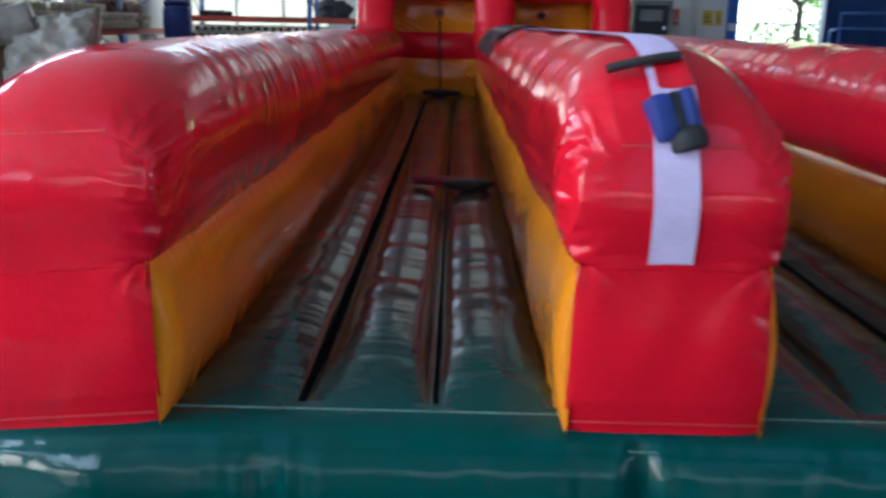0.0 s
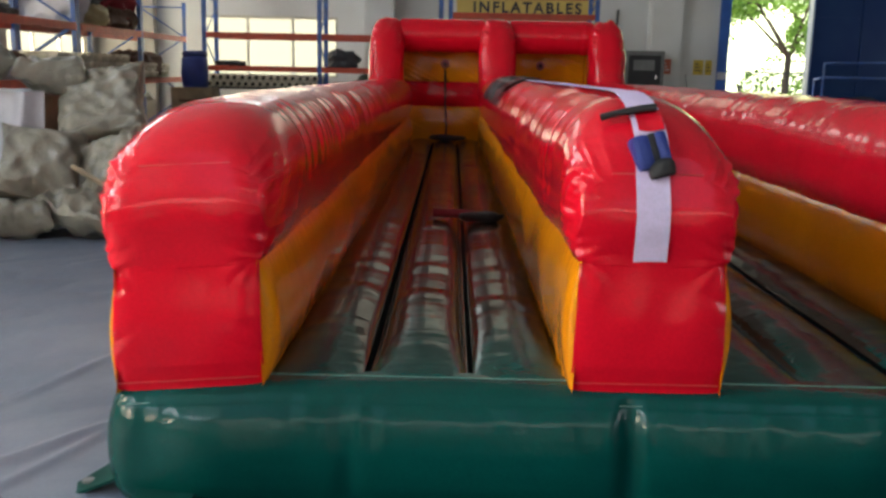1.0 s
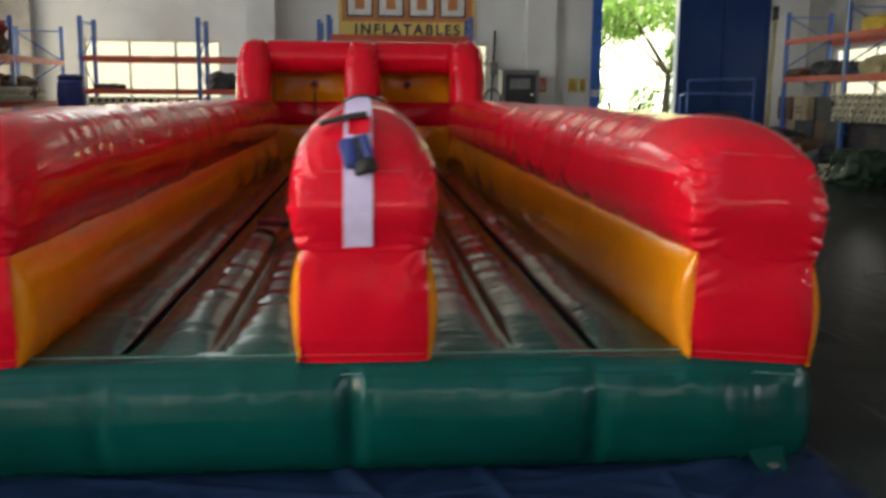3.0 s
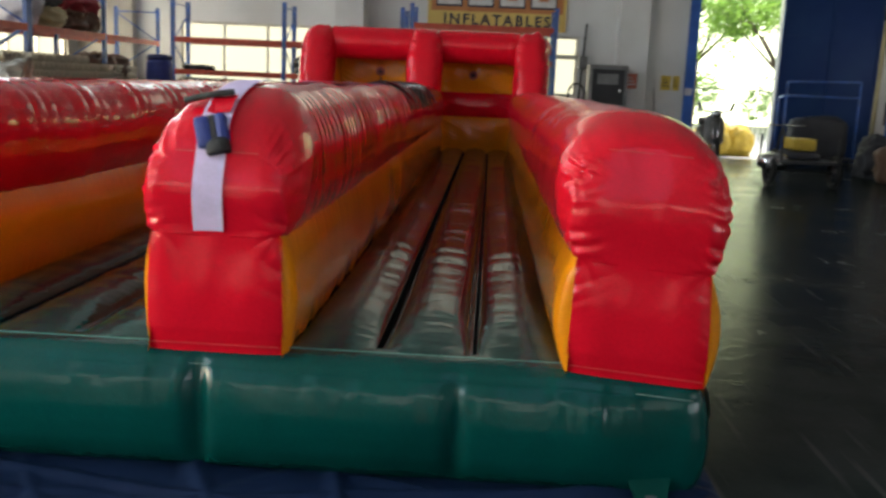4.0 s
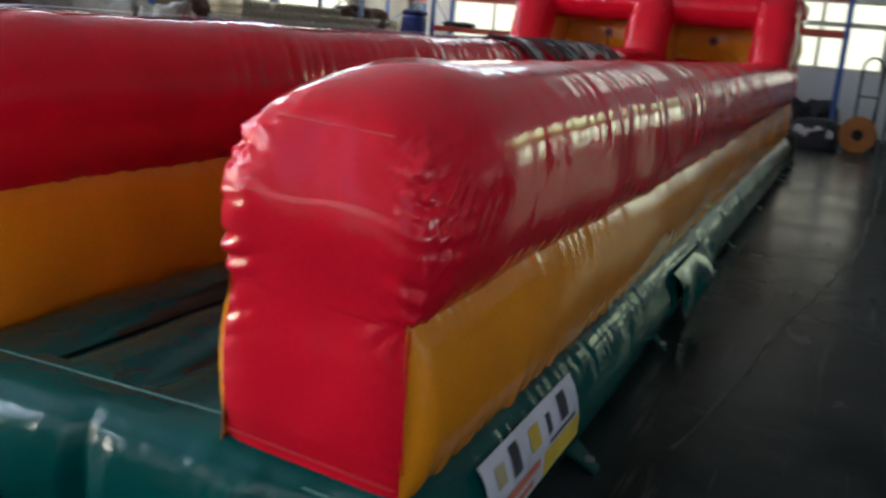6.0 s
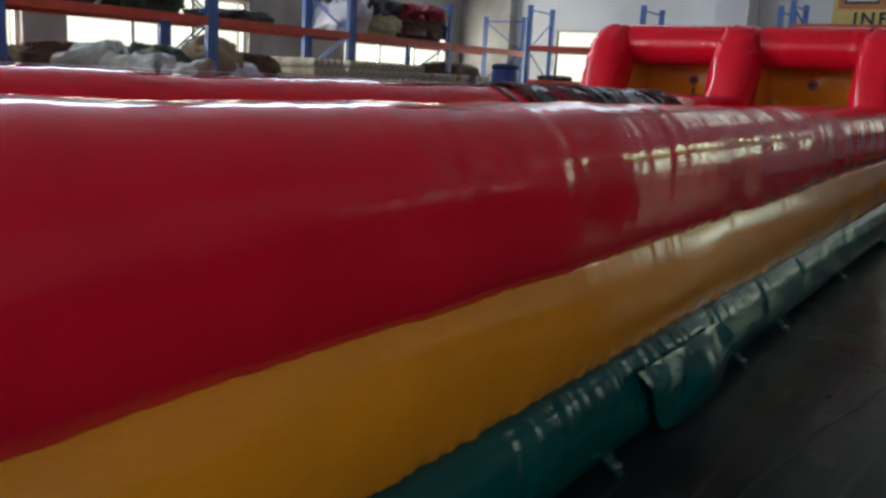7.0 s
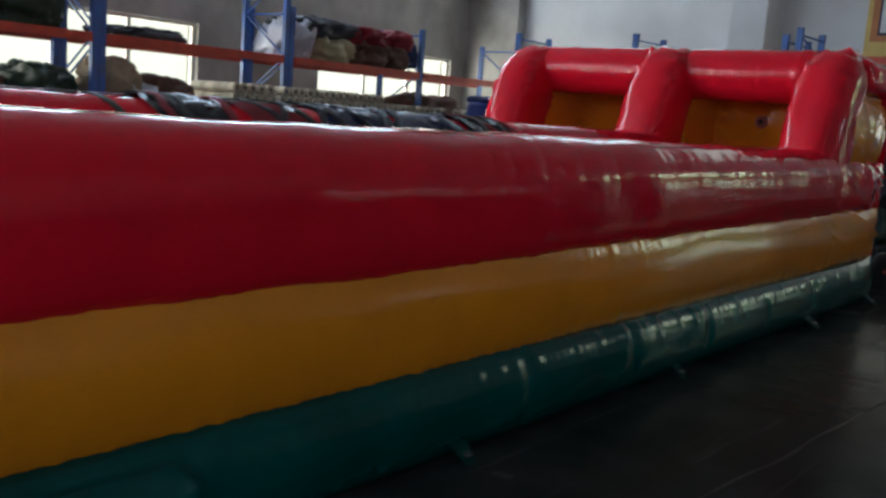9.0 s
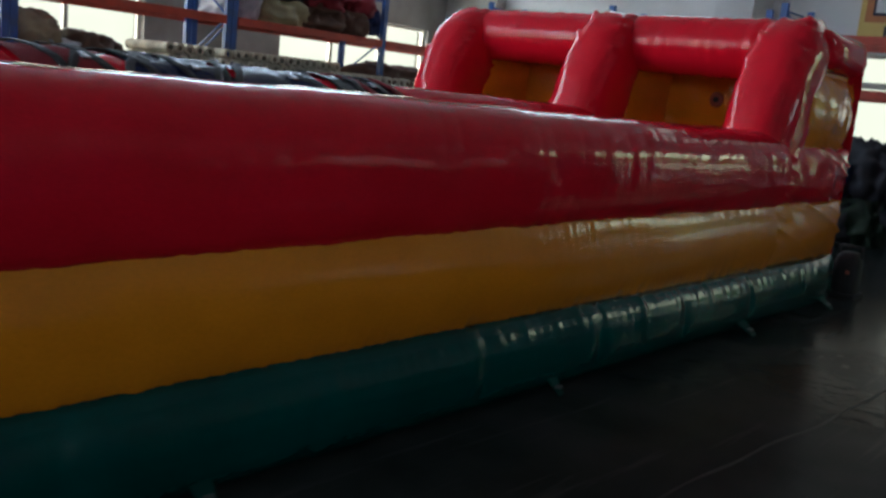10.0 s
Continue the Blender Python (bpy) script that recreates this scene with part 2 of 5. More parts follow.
def sheet(name, P, mats, parent=None, label="", wrap=False, slot=None):
    """A smooth surface through the grid of points P[i, j]."""
    P = np.asarray(P, float)
    nu, nv = P.shape[:2]
    i, j = np.meshgrid(np.arange(nu - 1), np.arange(nv if wrap else nv - 1), indexing="ij")
    k = (j + 1) % nv
    faces = np.stack([i * nv + j, i * nv + k, (i + 1) * nv + k, (i + 1) * nv + j], -1).reshape(-1, 4)
    mesh = bpy.data.meshes.new(name)
    mesh.from_pydata(P.reshape(-1, 3).tolist(), [], faces.tolist())
    mesh.polygons.foreach_set("use_smooth", [True] * len(faces))
    ob = link_mesh(name, mesh, mats, parent, label)
    if slot is not None:
        c = P.reshape(-1, 3)[faces].mean(1)
        mesh.polygons.foreach_set("material_index", np.asarray(slot(c), int).tolist())
    mesh.update()
    return ob


def box(bm, x0, x1, y0, y1, z0, z1, bevel=0.0):
    r = bmesh.ops.create_cube(bm, size=1)
    bmesh.ops.transform(bm, verts=r["verts"], matrix=Matrix.Translation(((x0 + x1) / 2, (y0 + y1) / 2, (z0 + z1) / 2))
                        @ Matrix.Diagonal((x1 - x0, y1 - y0, z1 - z0, 1)))
    if bevel:
        edges = list({e for v in r["verts"] for e in v.link_edges})
        bmesh.ops.bevel(bm, geom=edges, offset=bevel, segments=2, affect="EDGES", profile=0.6)


def slab(name, x0, x1, y0, y1, z0, z1, mats, parent=None, label="", bevel=0.0):
    bm = bmesh.new()
    box(bm, x0, x1, y0, y1, z0, z1, bevel)
    return part(name, bm, mats, parent, label)


def rod(bm, p, q, r, n=8, r2=None):
    p, q = Vector(p), Vector(q)
    m = Matrix.Translation((p + q) / 2) @ (q - p).to_track_quat("Z", "Y").to_matrix().to_4x4()
    bmesh.ops.create_cone(bm, cap_ends=True, segments=n, radius1=r, radius2=r if r2 is None else r2, depth=(q - p).length, matrix=m)


def rods(name, runs, r, mats, parent=None, label="", n=8):
    bm = bmesh.new()
    for pts in runs:
        for a, b in zip(pts, pts[1:]):
            rod(bm, a, b, r, n)
    return part(name, bm, mats, parent, label, smooth=True)


rng = np.random.default_rng(4)


def waves(seed, lo, hi, count=7):
    """A soft random field of three coordinates, as a sum of waves between two wavelengths."""
    g = np.random.default_rng(seed)
    k = g.normal(size=(count, 3))
    k /= np.linalg.norm(k, axis=1)[:, None]
    k *= (2 * np.pi / g.uniform(lo, hi, count))[:, None]
    ph = g.uniform(0, 6.28, count)
    return lambda p: np.sin(np.asarray(p) @ k.T + ph).sum(-1) / math.sqrt(count)


def lump(name, size, mats, parent=None, label="", seed=0, square=0.6, rough=0.12, fold=0.05, nu=26, nv=40, at=(0, 0, 0), turn=0.0, crease=(0.07, 0.25)):
    """A stuffed or folded soft body, standing on z = 0 of its own: a squared ball with dents and creases."""
    u = np.linspace(-np.pi / 2, np.pi / 2, nu)[:, None]
    v = np.linspace(0, 2 * np.pi, nv, endpoint=False)[None, :]
    f = lambda a, e: np.sign(a) * np.abs(a) ** e
    d = np.stack([f(np.cos(u), square) * f(np.cos(v), square), f(np.cos(u), square) * f(np.sin(v), square), f(np.sin(u), square) + 0 * v], -1)
    s = np.array(size) / 2
    p = d * s
    big, small = waves(seed, 0.5 * min(size), 1.3 * max(size)), waves(seed + 77, *crease, 9)
    creases = 1 - np.abs(small(p))
    p = p * (1 + rough * big(p) + fold * creases)[..., None]
    p[..., 2] = np.where(p[..., 2] < -s[2] * 0.8, -s[2] * 0.8, p[..., 2]) + s[2] * 0.8
    c, sn = math.cos(turn), math.sin(turn)
    x, y = p[..., 0].copy(), p[..., 1].copy()
    p[..., 0], p[..., 1] = c * x - sn * y, sn * x + c * y
    return sheet(name, p + np.array(at), mats, parent, label, wrap=True)


# ---------------------------------------------------------------- shell of the hall


def wall_with_holes(name, axis, at, thick, a0, a1, z1, holes, mat, label):
    """A wall along x or y whose inner face lies at `at` and which is thick outwards; holes: (from, to, sill, head), one above another too."""
    bm = bmesh.new()
    cuts = sorted({a0, a1, *[h[0] for h in holes], *[h[1] for h in holes]})
    lo, hi = sorted((at, at + thick))

    def piece(a, b, c, d):
        if axis == "x":
            box(bm, a, b, lo, hi, c, d)
        else:
            box(bm, lo, hi, a, b, c, d)
    for a, b in zip(cuts, cuts[1:]):
        z = 0
        for h in sorted((q for q in holes if q[0] <= a and q[1] >= b), key=lambda q: q[2]):
            if h[2] > z:
                piece(a, b, z, h[2])
            z = h[3]
        piece(a, b, z, z1)
    return tagged(part(name, bm, mat), label, "wall", kind="structure")


SILL, HEAD = 1.3, 2.7
wall_with_holes("wall_north", "x", BACK, 0.3, LEFT - 0.3, RIGHT + 0.3, ROOF,
                [(a, b, SILL, HEAD) for a, b in BACK_WINDOWS] + [(a, b, 5.0, 6.2) for a, b in ADDED_BACK] + [(5.74, 7.7, 0, 4.35)], WALL, "whitewashed factory end wall with windows and a doorway")
wall_with_holes("wall_west", "y", LEFT, -0.3, FRONT, BACK, ROOF, [(a, b, 1.43, 2.63) for a, b in LEFT_WINDOWS] + [(a, b, 5.0, 6.2) for a, b in ADDED_LEFT], WALL_GREY,
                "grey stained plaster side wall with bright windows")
wall_with_holes("wall_east", "y", RIGHT, 0.3, FRONT, BACK, ROOF, [(a, b, 1.43, 2.63) for a, b in RIGHT_WINDOWS], WALL_GREY,
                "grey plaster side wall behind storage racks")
# Unseen front wall, given the dark plaster so the vinyl reflects less.
wall_with_holes("wall_south", "x", FRONT, -0.3, LEFT - 0.3, RIGHT + 0.3, ROOF, [(a, b, 4.6, 6.2) for a, b in ADDED_FRONT], WALL_GREY, "unseen grey front wall with added high windows")

# roof out of view, its grey kept pale for more bounced light
bm = bmesh.new()
xs = sorted({LEFT - 0.3, RIGHT + 0.3, *[q[0] - q[2] / 2 for q in ADDED_SKYLIGHTS], *[q[0] + q[2] / 2 for q in ADDED_SKYLIGHTS]})
ys = sorted({FRONT - 0.3, BACK + 0.3, *[q[1] - q[3] / 2 for q in ADDED_SKYLIGHTS], *[q[1] + q[3] / 2 for q in ADDED_SKYLIGHTS]})
for xa, xb in zip(xs, xs[1:]):
    for ya, yb in zip(ys, ys[1:]):
        cx, cy = (xa + xb) / 2, (ya + yb) / 2
        if not any(abs(cx - q[0]) < q[2] / 2 and abs(cy - q[1]) < q[3] / 2 for q in ADDED_SKYLIGHTS):
            box(bm, xa, xb, ya, yb, ROOF, ROOF + 0.15)
tagged(part("ceiling", bm, ROOFING), "unseen grey sheet roof with added skylight strips", "ceiling", kind="structure")

tagged(slab("floor", LEFT, RIGHT, FRONT, BACK + 0.3, -0.2, 0.0, FLOOR), "dark green painted concrete floor, worn and slightly shiny", "floor", kind="structure")
bm = bmesh.new()
box(bm, -400, 400, BACK + 0.3, 900, -0.3, -0.02)
box(bm, -400, 400, -600, FRONT, -0.3, -0.02)
box(bm, -400, LEFT, FRONT, BACK + 0.3, -0.3, -0.02)
box(bm, RIGHT, 400, FRONT, BACK + 0.3, -0.3, -0.02)
tagged(part("ground", bm, YARD), "pale sunlit concrete yard outside the hall", "ground", kind="structure")

# pilasters on the end wall and the corner column
for name, x0, x1, d in (("pilaster", -2.7, -2.05, 0.8), ("pilaster", 3.85, 4.55, 0.5), ("corner_column", LEFT, -7.65, 0.3)):
    tagged(slab(name, x0, x1, BACK - d, BACK, 0, ROOF, WALL_GREY if "corner" in name else WALL, bevel=0.01),
           "plastered pilaster standing against the end wall", "pilaster", kind="structure")


def window(name, a, b, sill, head, axis, at, out, panes, transom):
    w = tagged(new(name), "overexposed factory window with pale frame and glazing bars", "window", kind="structure")
    lo, hi = sorted((at + out * 0.08, at + out * 0.14))

    def bar(nm, p, q, r, s):
        if axis == "x":
            return slab(nm, p, q, lo, hi, r, s, WHITE_FRAME, w)
        return slab(nm, lo, hi, p, q, r, s, WHITE_FRAME, w)
    bar("window_frame", a, b, head - 0.06, head)
    bar("window_frame", a, b, sill, sill + 0.06)
    for i in range(panes + 1):
        x = a + (b - a) * i / panes
        x = min(max(x, a + 0.035), b - 0.035)
        bar("glazing_bar", x - 0.035, x + 0.035, sill + 0.06, head - 0.06)
        if i < panes:
            x2 = a + (b - a) * (i + 1) / panes
            bar("transom", x + 0.035, min(x2, b) - 0.035, transom - 0.05, transom + 0.05)
    return w


GLOW = bpy.data.materials.new("bright_hazy_daylight")
GLOW.use_nodes = True
gl = GLOW.node_tree.nodes["Principled BSDF"]
gl.inputs["Base Color"].default_value = (0, 0, 0, 1)
gl.inputs["Emission Color"].default_value, gl.inputs["Emission Strength"].default_value = (1.0, 0.95, 0.66, 1), 0.55
for nm, x0, x1, y0, y1 in (("backdrop", -7.6, 3.6, BACK + 0.5, BACK + 0.52), ("backdrop", LEFT - 0.52, LEFT - 0.5, FRONT, BACK), ("backdrop", RIGHT + 0.5, RIGHT + 0.52, FRONT, BACK),
                           ("backdrop", -9.0, 11.0, FRONT - 0.52, FRONT - 0.5)):
    tagged(slab(nm, x0, x1, y0, y1, 0.9, 6.6, GLOW), "plain bright daylight haze outside the windows", "backdrop", kind="structure")

k = 1
# frames of the added high windows, all out of view
for a, b in ADDED_BACK:
    window(f"window_{k}", a, b, 5.0, 6.2, "x", BACK, 1, 4, 5.6)
    k += 1
for a, b in ADDED_FRONT:
    window(f"window_{k}", a, b, 4.6, 6.2, "x", FRONT, -1, 5, 5.4)
    k += 1
for a, b in ADDED_LEFT:
    window(f"window_{k}", a, b, 5.0, 6.2, "y", LEFT, -1, 4, 5.6)
    k += 1
for a, b in BACK_WINDOWS:
    window(f"window_{k}", a, b, SILL, HEAD, "x", BACK, 1, 3, 2.22)
    k += 1
for a, b in LEFT_WINDOWS:
    window(f"window_{k}", a, b, 1.43, 2.63, "y", LEFT, -1, 3, 2.15)
    k += 1
for a, b in RIGHT_WINDOWS:
    window(f"window_{k}", a, b, 1.43, 2.63, "y", RIGHT, 1, 3, 2.15)
    k += 1

# Glowing slab, added behind the trees to brighten the doorway and its reflections.
FAR_GLOW = bpy.data.materials.new("far_glow_backdrop")
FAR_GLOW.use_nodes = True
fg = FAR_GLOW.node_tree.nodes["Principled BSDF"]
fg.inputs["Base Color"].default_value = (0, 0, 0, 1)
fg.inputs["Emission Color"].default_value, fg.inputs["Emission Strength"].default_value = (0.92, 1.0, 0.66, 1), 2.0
tagged(slab("backdrop", -10, 45, 46.0, 46.1, -0.02, 16, FAR_GLOW), "plain glowing backdrop added far beyond the yard trees", "backdrop", kind="structure")

# doorway with its blue frame and the slid-back door leaf
door = tagged(new("door_1"), "tall blue steel sliding door standing open", "door", kind="structure")
slab("door_post", 5.53, 5.75, BACK - 0.12, BACK + 0.31, 0, 4.4, FRAME_BLUE, door)
slab("notice_plate", 5.52, 5.7, BACK - 0.14, BACK - 0.121, 1.45, 1.62, SHEET_WHITE, door, "small white plate")
slab("door_rail", 5.5, 10.2, BACK - 0.2, BACK - 0.1, 4.4, 4.55, GREY_STEEL, door)
leaf = slab("door_leaf", 7.65, 9.95, BACK - 0.17, BACK - 0.1, 0.03, 4.4, DOOR_BLUE, door)
for x in (7.68, 8.8, 9.88):
    slab("stile", x - 0.03, x + 0.05, BACK - 0.2, BACK - 0.17, 0.03, 4.4, DOOR_BLUE, leaf)
for z in (0.1, 1.5, 2.95, 4.3):
    slab("cross_rail", 7.76, 8.77, BACK - 0.195, BACK - 0.17, z - 0.04, z + 0.04, DOOR_BLUE, leaf)

# ---------------------------------------------------------------- outside the door
def leafy(name, centres, radii, count, size, mat, parent=None, seed=1):
    g = np.random.default_rng(seed)
    n = count
    pick = g.integers(0, len(centres), n)
    d = g.normal(size=(n, 3))
    d /= np.linalg.norm(d, axis=1)[:, None]
    c = np.array(centres)[pick] + d * (np.array(radii)[pick] * g.uniform(0.35, 1.0, n) ** 0.6)[:, None]
    u = g.normal(size=(n, 3))
    u /= np.linalg.norm(u, axis=1)[:, None]
    w = np.cross(u, g.normal(size=(n, 3)))
    w /= np.linalg.norm(w, axis=1)[:, None]
    s = g.uniform(0.6, 1.3, n)[:, None] * size
    V = np.stack([c - u * s, c + w * s * 0.45, c + u * s, c - w * s * 0.45], 1).reshape(-1, 3)
    mesh = bpy.data.meshes.new(name)
    mesh.from_pydata(V.tolist(), [], np.arange(4 * n).reshape(-1, 4).tolist())
    return link_mesh(name, mesh, mat, parent)


def tree(at, h, seed, spread):
    g = random.Random(seed)
    t = thing("tree", "young leafy tree with a slim brown trunk in sunlight", "tree", at, "trees outside the door")
    bm = bmesh.new()
    fork = h * 0.42
    rod(bm, (0, 0, -0.1), (0.05, 0, fork), 0.16, 10, 0.11)
    tips = []
    for i in range(6):
        a = i * 1.05 + g.random()
        q = (math.cos(a) * spread * 0.6, math.sin(a) * spread * 0.6, fork + h * (0.18 + 0.16 * g.random()))
        rod(bm, (0.05, 0, fork - 0.15 * g.random()), q, 0.08, 7, 0.04)
        for j in range(2):
            b = a + g.uniform(-0.8, 0.8)
            e = (q[0] + math.cos(b) * spread * 0.4, q[1] + math.sin(b) * spread * 0.4, q[2] + h * g.uniform(0.02, 0.2))
            rod(bm, q, e, 0.035, 6, 0.015)
            tips.append(e)
    tips += [(g.uniform(-1, 1) * spread * 0.8, g.uniform(-1, 1) * spread * 0.8, h * g.uniform(0.5, 1.0)) for _ in range(9)]
    part("trunk", bm, BARK, t, smooth=True)
    leafy("crown", tips, [spread * g.uniform(0.28, 0.5) for _ in tips], 5200, 0.11, LEAF, t, seed)


tree((11.2, 30.6, 0), 5.6, 3, 2.0)
tree((9.3, 36.0, 0), 7.0, 5, 2.6)
tree((15.0, 38.0, 0), 7.5, 8, 2.8)
tree((7.2, 40.0, 0), 7.5, 11, 2.8)
tree((19.5, 40.0, 0), 7.5, 14, 2.8)
hg = np.random.default_rng(9)
pts = np.stack([hg.uniform(2, 26, 60), hg.uniform(34, 44, 60), hg.uniform(0.2, 2.4, 60)], 1)
hedge = leafy("hedge", pts.tolist(), hg.uniform(0.7, 1.3, 60).tolist(), 16000, 0.12, HEDGE, None, 21)
tagged(hedge, "sunlit green shrubs and far foliage behind the fence", "shrubs", kind="stuff")

fence = thing("fence", "thin dark metal railing across the yard", "fence", (0, 30.0, 0))
for z in (0.45, 1.7):
    rods("rail", [[(3, 0, z), (24, 0, z)]], 0.025, DARK_STEEL, fence)
fm = rods("paling", [[(0, 0, 0), (0, 0, 1.75)]], 0.012, DARK_STEEL, fence, n=5)
fm.location.x = 3.0
for i in range(1, 120):
    o = fm.copy()
    scene.collection.objects.link(o)
    o.location.x = 3.0 + i * 0.175

# ---------------------------------------------------------------- the inflatable bungee run
DECK, SEAM, CREST, LANE_END, REAR = 0.42, 0.875, 1.44, 11.25, 11.97
run = thing("bungee_run", "large red, yellow and green inflatable two-lane bungee run", "inflatable game")


def puckers(y, seed, lo=0.05, hi=0.16):
    """Short sharp gathers along a seam."""
    w = waves(seed, lo, hi, 6)
    p = np.zeros(np.shape(y) + (3,))
    p[..., 0] = y
    p[..., 1] = 7.3 * seed
    return np.abs(w(p)) - 0.6


def rounded_rectangle(x0, x1, y0, y1, r, step):
    """Points and outward normals round a rectangle with rounded corners."""
    P, N = [], []
    legs = [((x0 + r, y0), (x1 - r, y0), (0, -1)), ((x1, y0 + r), (x1, y1 - r), (1, 0)),
            ((x1 - r, y1), (x0 + r, y1), (0, 1)), ((x0, y1 - r), (x0, y0 + r), (-1, 0))]
    for k, (a, b, n) in enumerate(legs):
        a, b = np.array(a), np.array(b)
        m = max(2, int(np.linalg.norm(b - a) / step))
        for f in np.linspace(0, 1, m):
            P.append(a + (b - a) * f)
            N.append(n)
        c = b - r * np.array(n)
        nn = np.array(legs[(k + 1) % 4][2])
        for f in np.linspace(0, np.pi / 2, 8)[1:-1]:
            q = math.cos(f) * np.array(n) + math.sin(f) * nn
            P.append(c + r * q)
            N.append(q)
    return np.array(P), np.array(N, float)


def lift(x):
    """How far the padded deck swells above the edge of the base."""
    return np.interp(np.abs(x), [1.3, 1.8], [0.034, -0.006])


# base cushion: its bulging skirt goes all round, with upright tucks
P, N = rounded_rectangle(-1.8, 1.8, 0.0, REAR, 0.07, 0.018)
prof_out = np.array([-0.01, 0.035, 0.075, 0.1, 0.112, 0.112, 0.1, 0.084, 0.062, 0.05, 0.03, 0.0, -0.05, -0.14])
prof_z = np.array([0.0, 0.02, 0.06, 0.11, 0.17, 0.23, 0.29, 0.335, 0.372, 0.38, 0.402, 0.417, 0.424, 0.424])
vv = np.linspace(0, 1, 44)
tt = np.linspace(0, 1, len(prof_z))
po, pz = np.interp(vv, tt, prof_out), np.interp(vv, tt, prof_z)
tuck = np.ones(len(P))
front = N[:, 1] < -0.9
for x, d in ((-0.05, 0.42), (0.9, 0.38), (-1.0, 0.12)):
    tuck -= np.where(front, d * np.exp(-((P[:, 0] - x) / 0.035) ** 2) + 0.3 * d * np.exp(-((P[:, 0] - x) / 0.16) ** 2), 0)
side = np.abs(N[:, 0]) > 0.9
for y in np.arange(1.0, REAR, 1.0):
    tuck -= np.where(side, 0.1 * np.exp(-((P[:, 1] - y) / 0.05) ** 2), 0)
near = np.minimum(np.abs(np.abs(P[:, 0]) - 1.8), 9)[:, None] + np.minimum(np.abs(P[:, 1] - 0.0), np.abs(P[:, 1] - REAR))[:, None]
edge_in = np.clip(near[:, 0] / 0.4, 0, 1)
tuck *= 0.5 + 0.5 * edge_in * edge_in * (3 - 2 * edge_in)
s = np.cumsum(np.linalg.norm(np.diff(P, axis=0, prepend=P[:1]), axis=1))
pk = puckers(s, 3, 0.1, 0.32) * np.where(side, 0.6, 0.35)
pk2 = puckers(s, 8, 0.04, 0.1) * np.where(side, 0.8, 0.3)
soft = waves(31, 0.5, 1.6)(np.stack([P[:, 0], P[:, 1], 0 * s], -1))
out = po[None] * tuck[:, None] + np.exp(-((pz[None] - 0.37) / 0.055) ** 2) * pk[:, None] * 0.011 + np.exp(-(pz[None] / 0.06) ** 2) * pk2[:, None] * 0.012
creased = sum(np.exp(-((P[:, 0] - x) / 0.13) ** 2) for x in (-0.05, 0.9, 1.45, -1.0)) * front
out += (creased * puckers(s, 14, 0.03, 0.08))[:, None] * np.exp(-((pz[None] - 0.31) / 0.07) ** 2) * 0.012
out += 0.008 * soft[:, None] * np.sin(np.pi * vv)[None]
grid = np.concatenate([P[:, None, :] + out[..., None] * N[:, None, :], (pz[None, :] * (1 + lift(P[:, 0]) / 0.418)[:, None])[..., None]], -1)
grid = np.concatenate([grid, grid[:1]])
base = sheet("base_cushion", grid, GREEN, run, "glossy green inflated base with upright tucks")
# stitched lines along the front lip
for zz, oo in ((0.376, 0.063), (0.4225, -0.1)):
    xs = np.linspace(-1.76, 1.76, 160)
    row = int(np.argmin(np.abs(pz - zz - 0.004)))
    tk = np.interp(xs, P[front][:, 0], out[front][:, row])
    pts = [[(x, -t_ - 0.002, float(pz[row] * (1 + lift(x) / 0.418))) if zz < 0.4 else (x, 0.085, 0.4255 + float(lift(x))) for x, t_ in zip(xs, tk)]]
    bm = bmesh.new()
    for a, b in zip(pts[0], pts[0][1:]):
        rod(bm, a, b, 0.0019, 5)
    part("stitching", bm, STITCH, base, "pale stitched seam")
slab("deck", -1.72, 1.72, 0.1, REAR - 0.1, 0.2, 0.37, GREEN, run)


def lane(x0, x1, seed, tongue):
    nx, ny = 64, 620
    x = np.linspace(x0 - 0.05, x1 + 0.05, nx)[None, :]
    y = np.concatenate([np.linspace(0.085, 1.2, 180), np.linspace(1.22, LANE_END, ny - 180)])[:, None]
    u = (x - x0) / (x1 - x0) * 3
    f = u - np.floor(u)
    dome = np.clip(1 - (2 * f - 1) ** 2, 0, 1) ** 0.55
    ramp = 0.12 + 0.88 * np.clip((y - 0.09) / 0.55, 0, 1) ** 0.75
    tube = np.floor(np.clip(u, 0, 2.999))
    rip = 0.7 * puckers(y * np.ones_like(x) + 0.1 * tube, seed, 0.2, 0.6) + 0.15 * puckers(y + 0 * x + tube, seed + 5, 0.05, 0.12)
    sag = waves(seed + 2, 0.6, 2.0)(np.stack([x + 0 * y, y + 0 * x, 0 * x * y], -1))
    z = 0.419 + 0.036 * (1 - ramp) + ramp * (0.07 * dome) + ramp * dome * (0.004 * rip + 0.004 * sag)
    groove = np.exp(-((f - 0.5 - np.sign(f - 0.5) * 0.5) / 0.035) ** 2)
    z -= 0.02 * groove * (0.35 + 0.65 * ramp)
    G = np.stack([x + 0 * y, y + 0 * x, z], -1)

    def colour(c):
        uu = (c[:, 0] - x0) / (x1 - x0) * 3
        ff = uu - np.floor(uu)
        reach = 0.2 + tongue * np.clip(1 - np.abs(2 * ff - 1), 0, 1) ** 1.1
        # seam and groove shade are painted as one near-black strip
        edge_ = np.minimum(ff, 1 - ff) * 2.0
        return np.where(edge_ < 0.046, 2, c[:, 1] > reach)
    return sheet("lane_mat", G, [GREEN, BROWN, SEAM_SHADE], run, "dark brown padded lane of three long tubes, green at its start", slot=colour)


lane(-1.31, -0.24, 41, 0.85)
lane(0.24, 1.31, 61, 1.7)


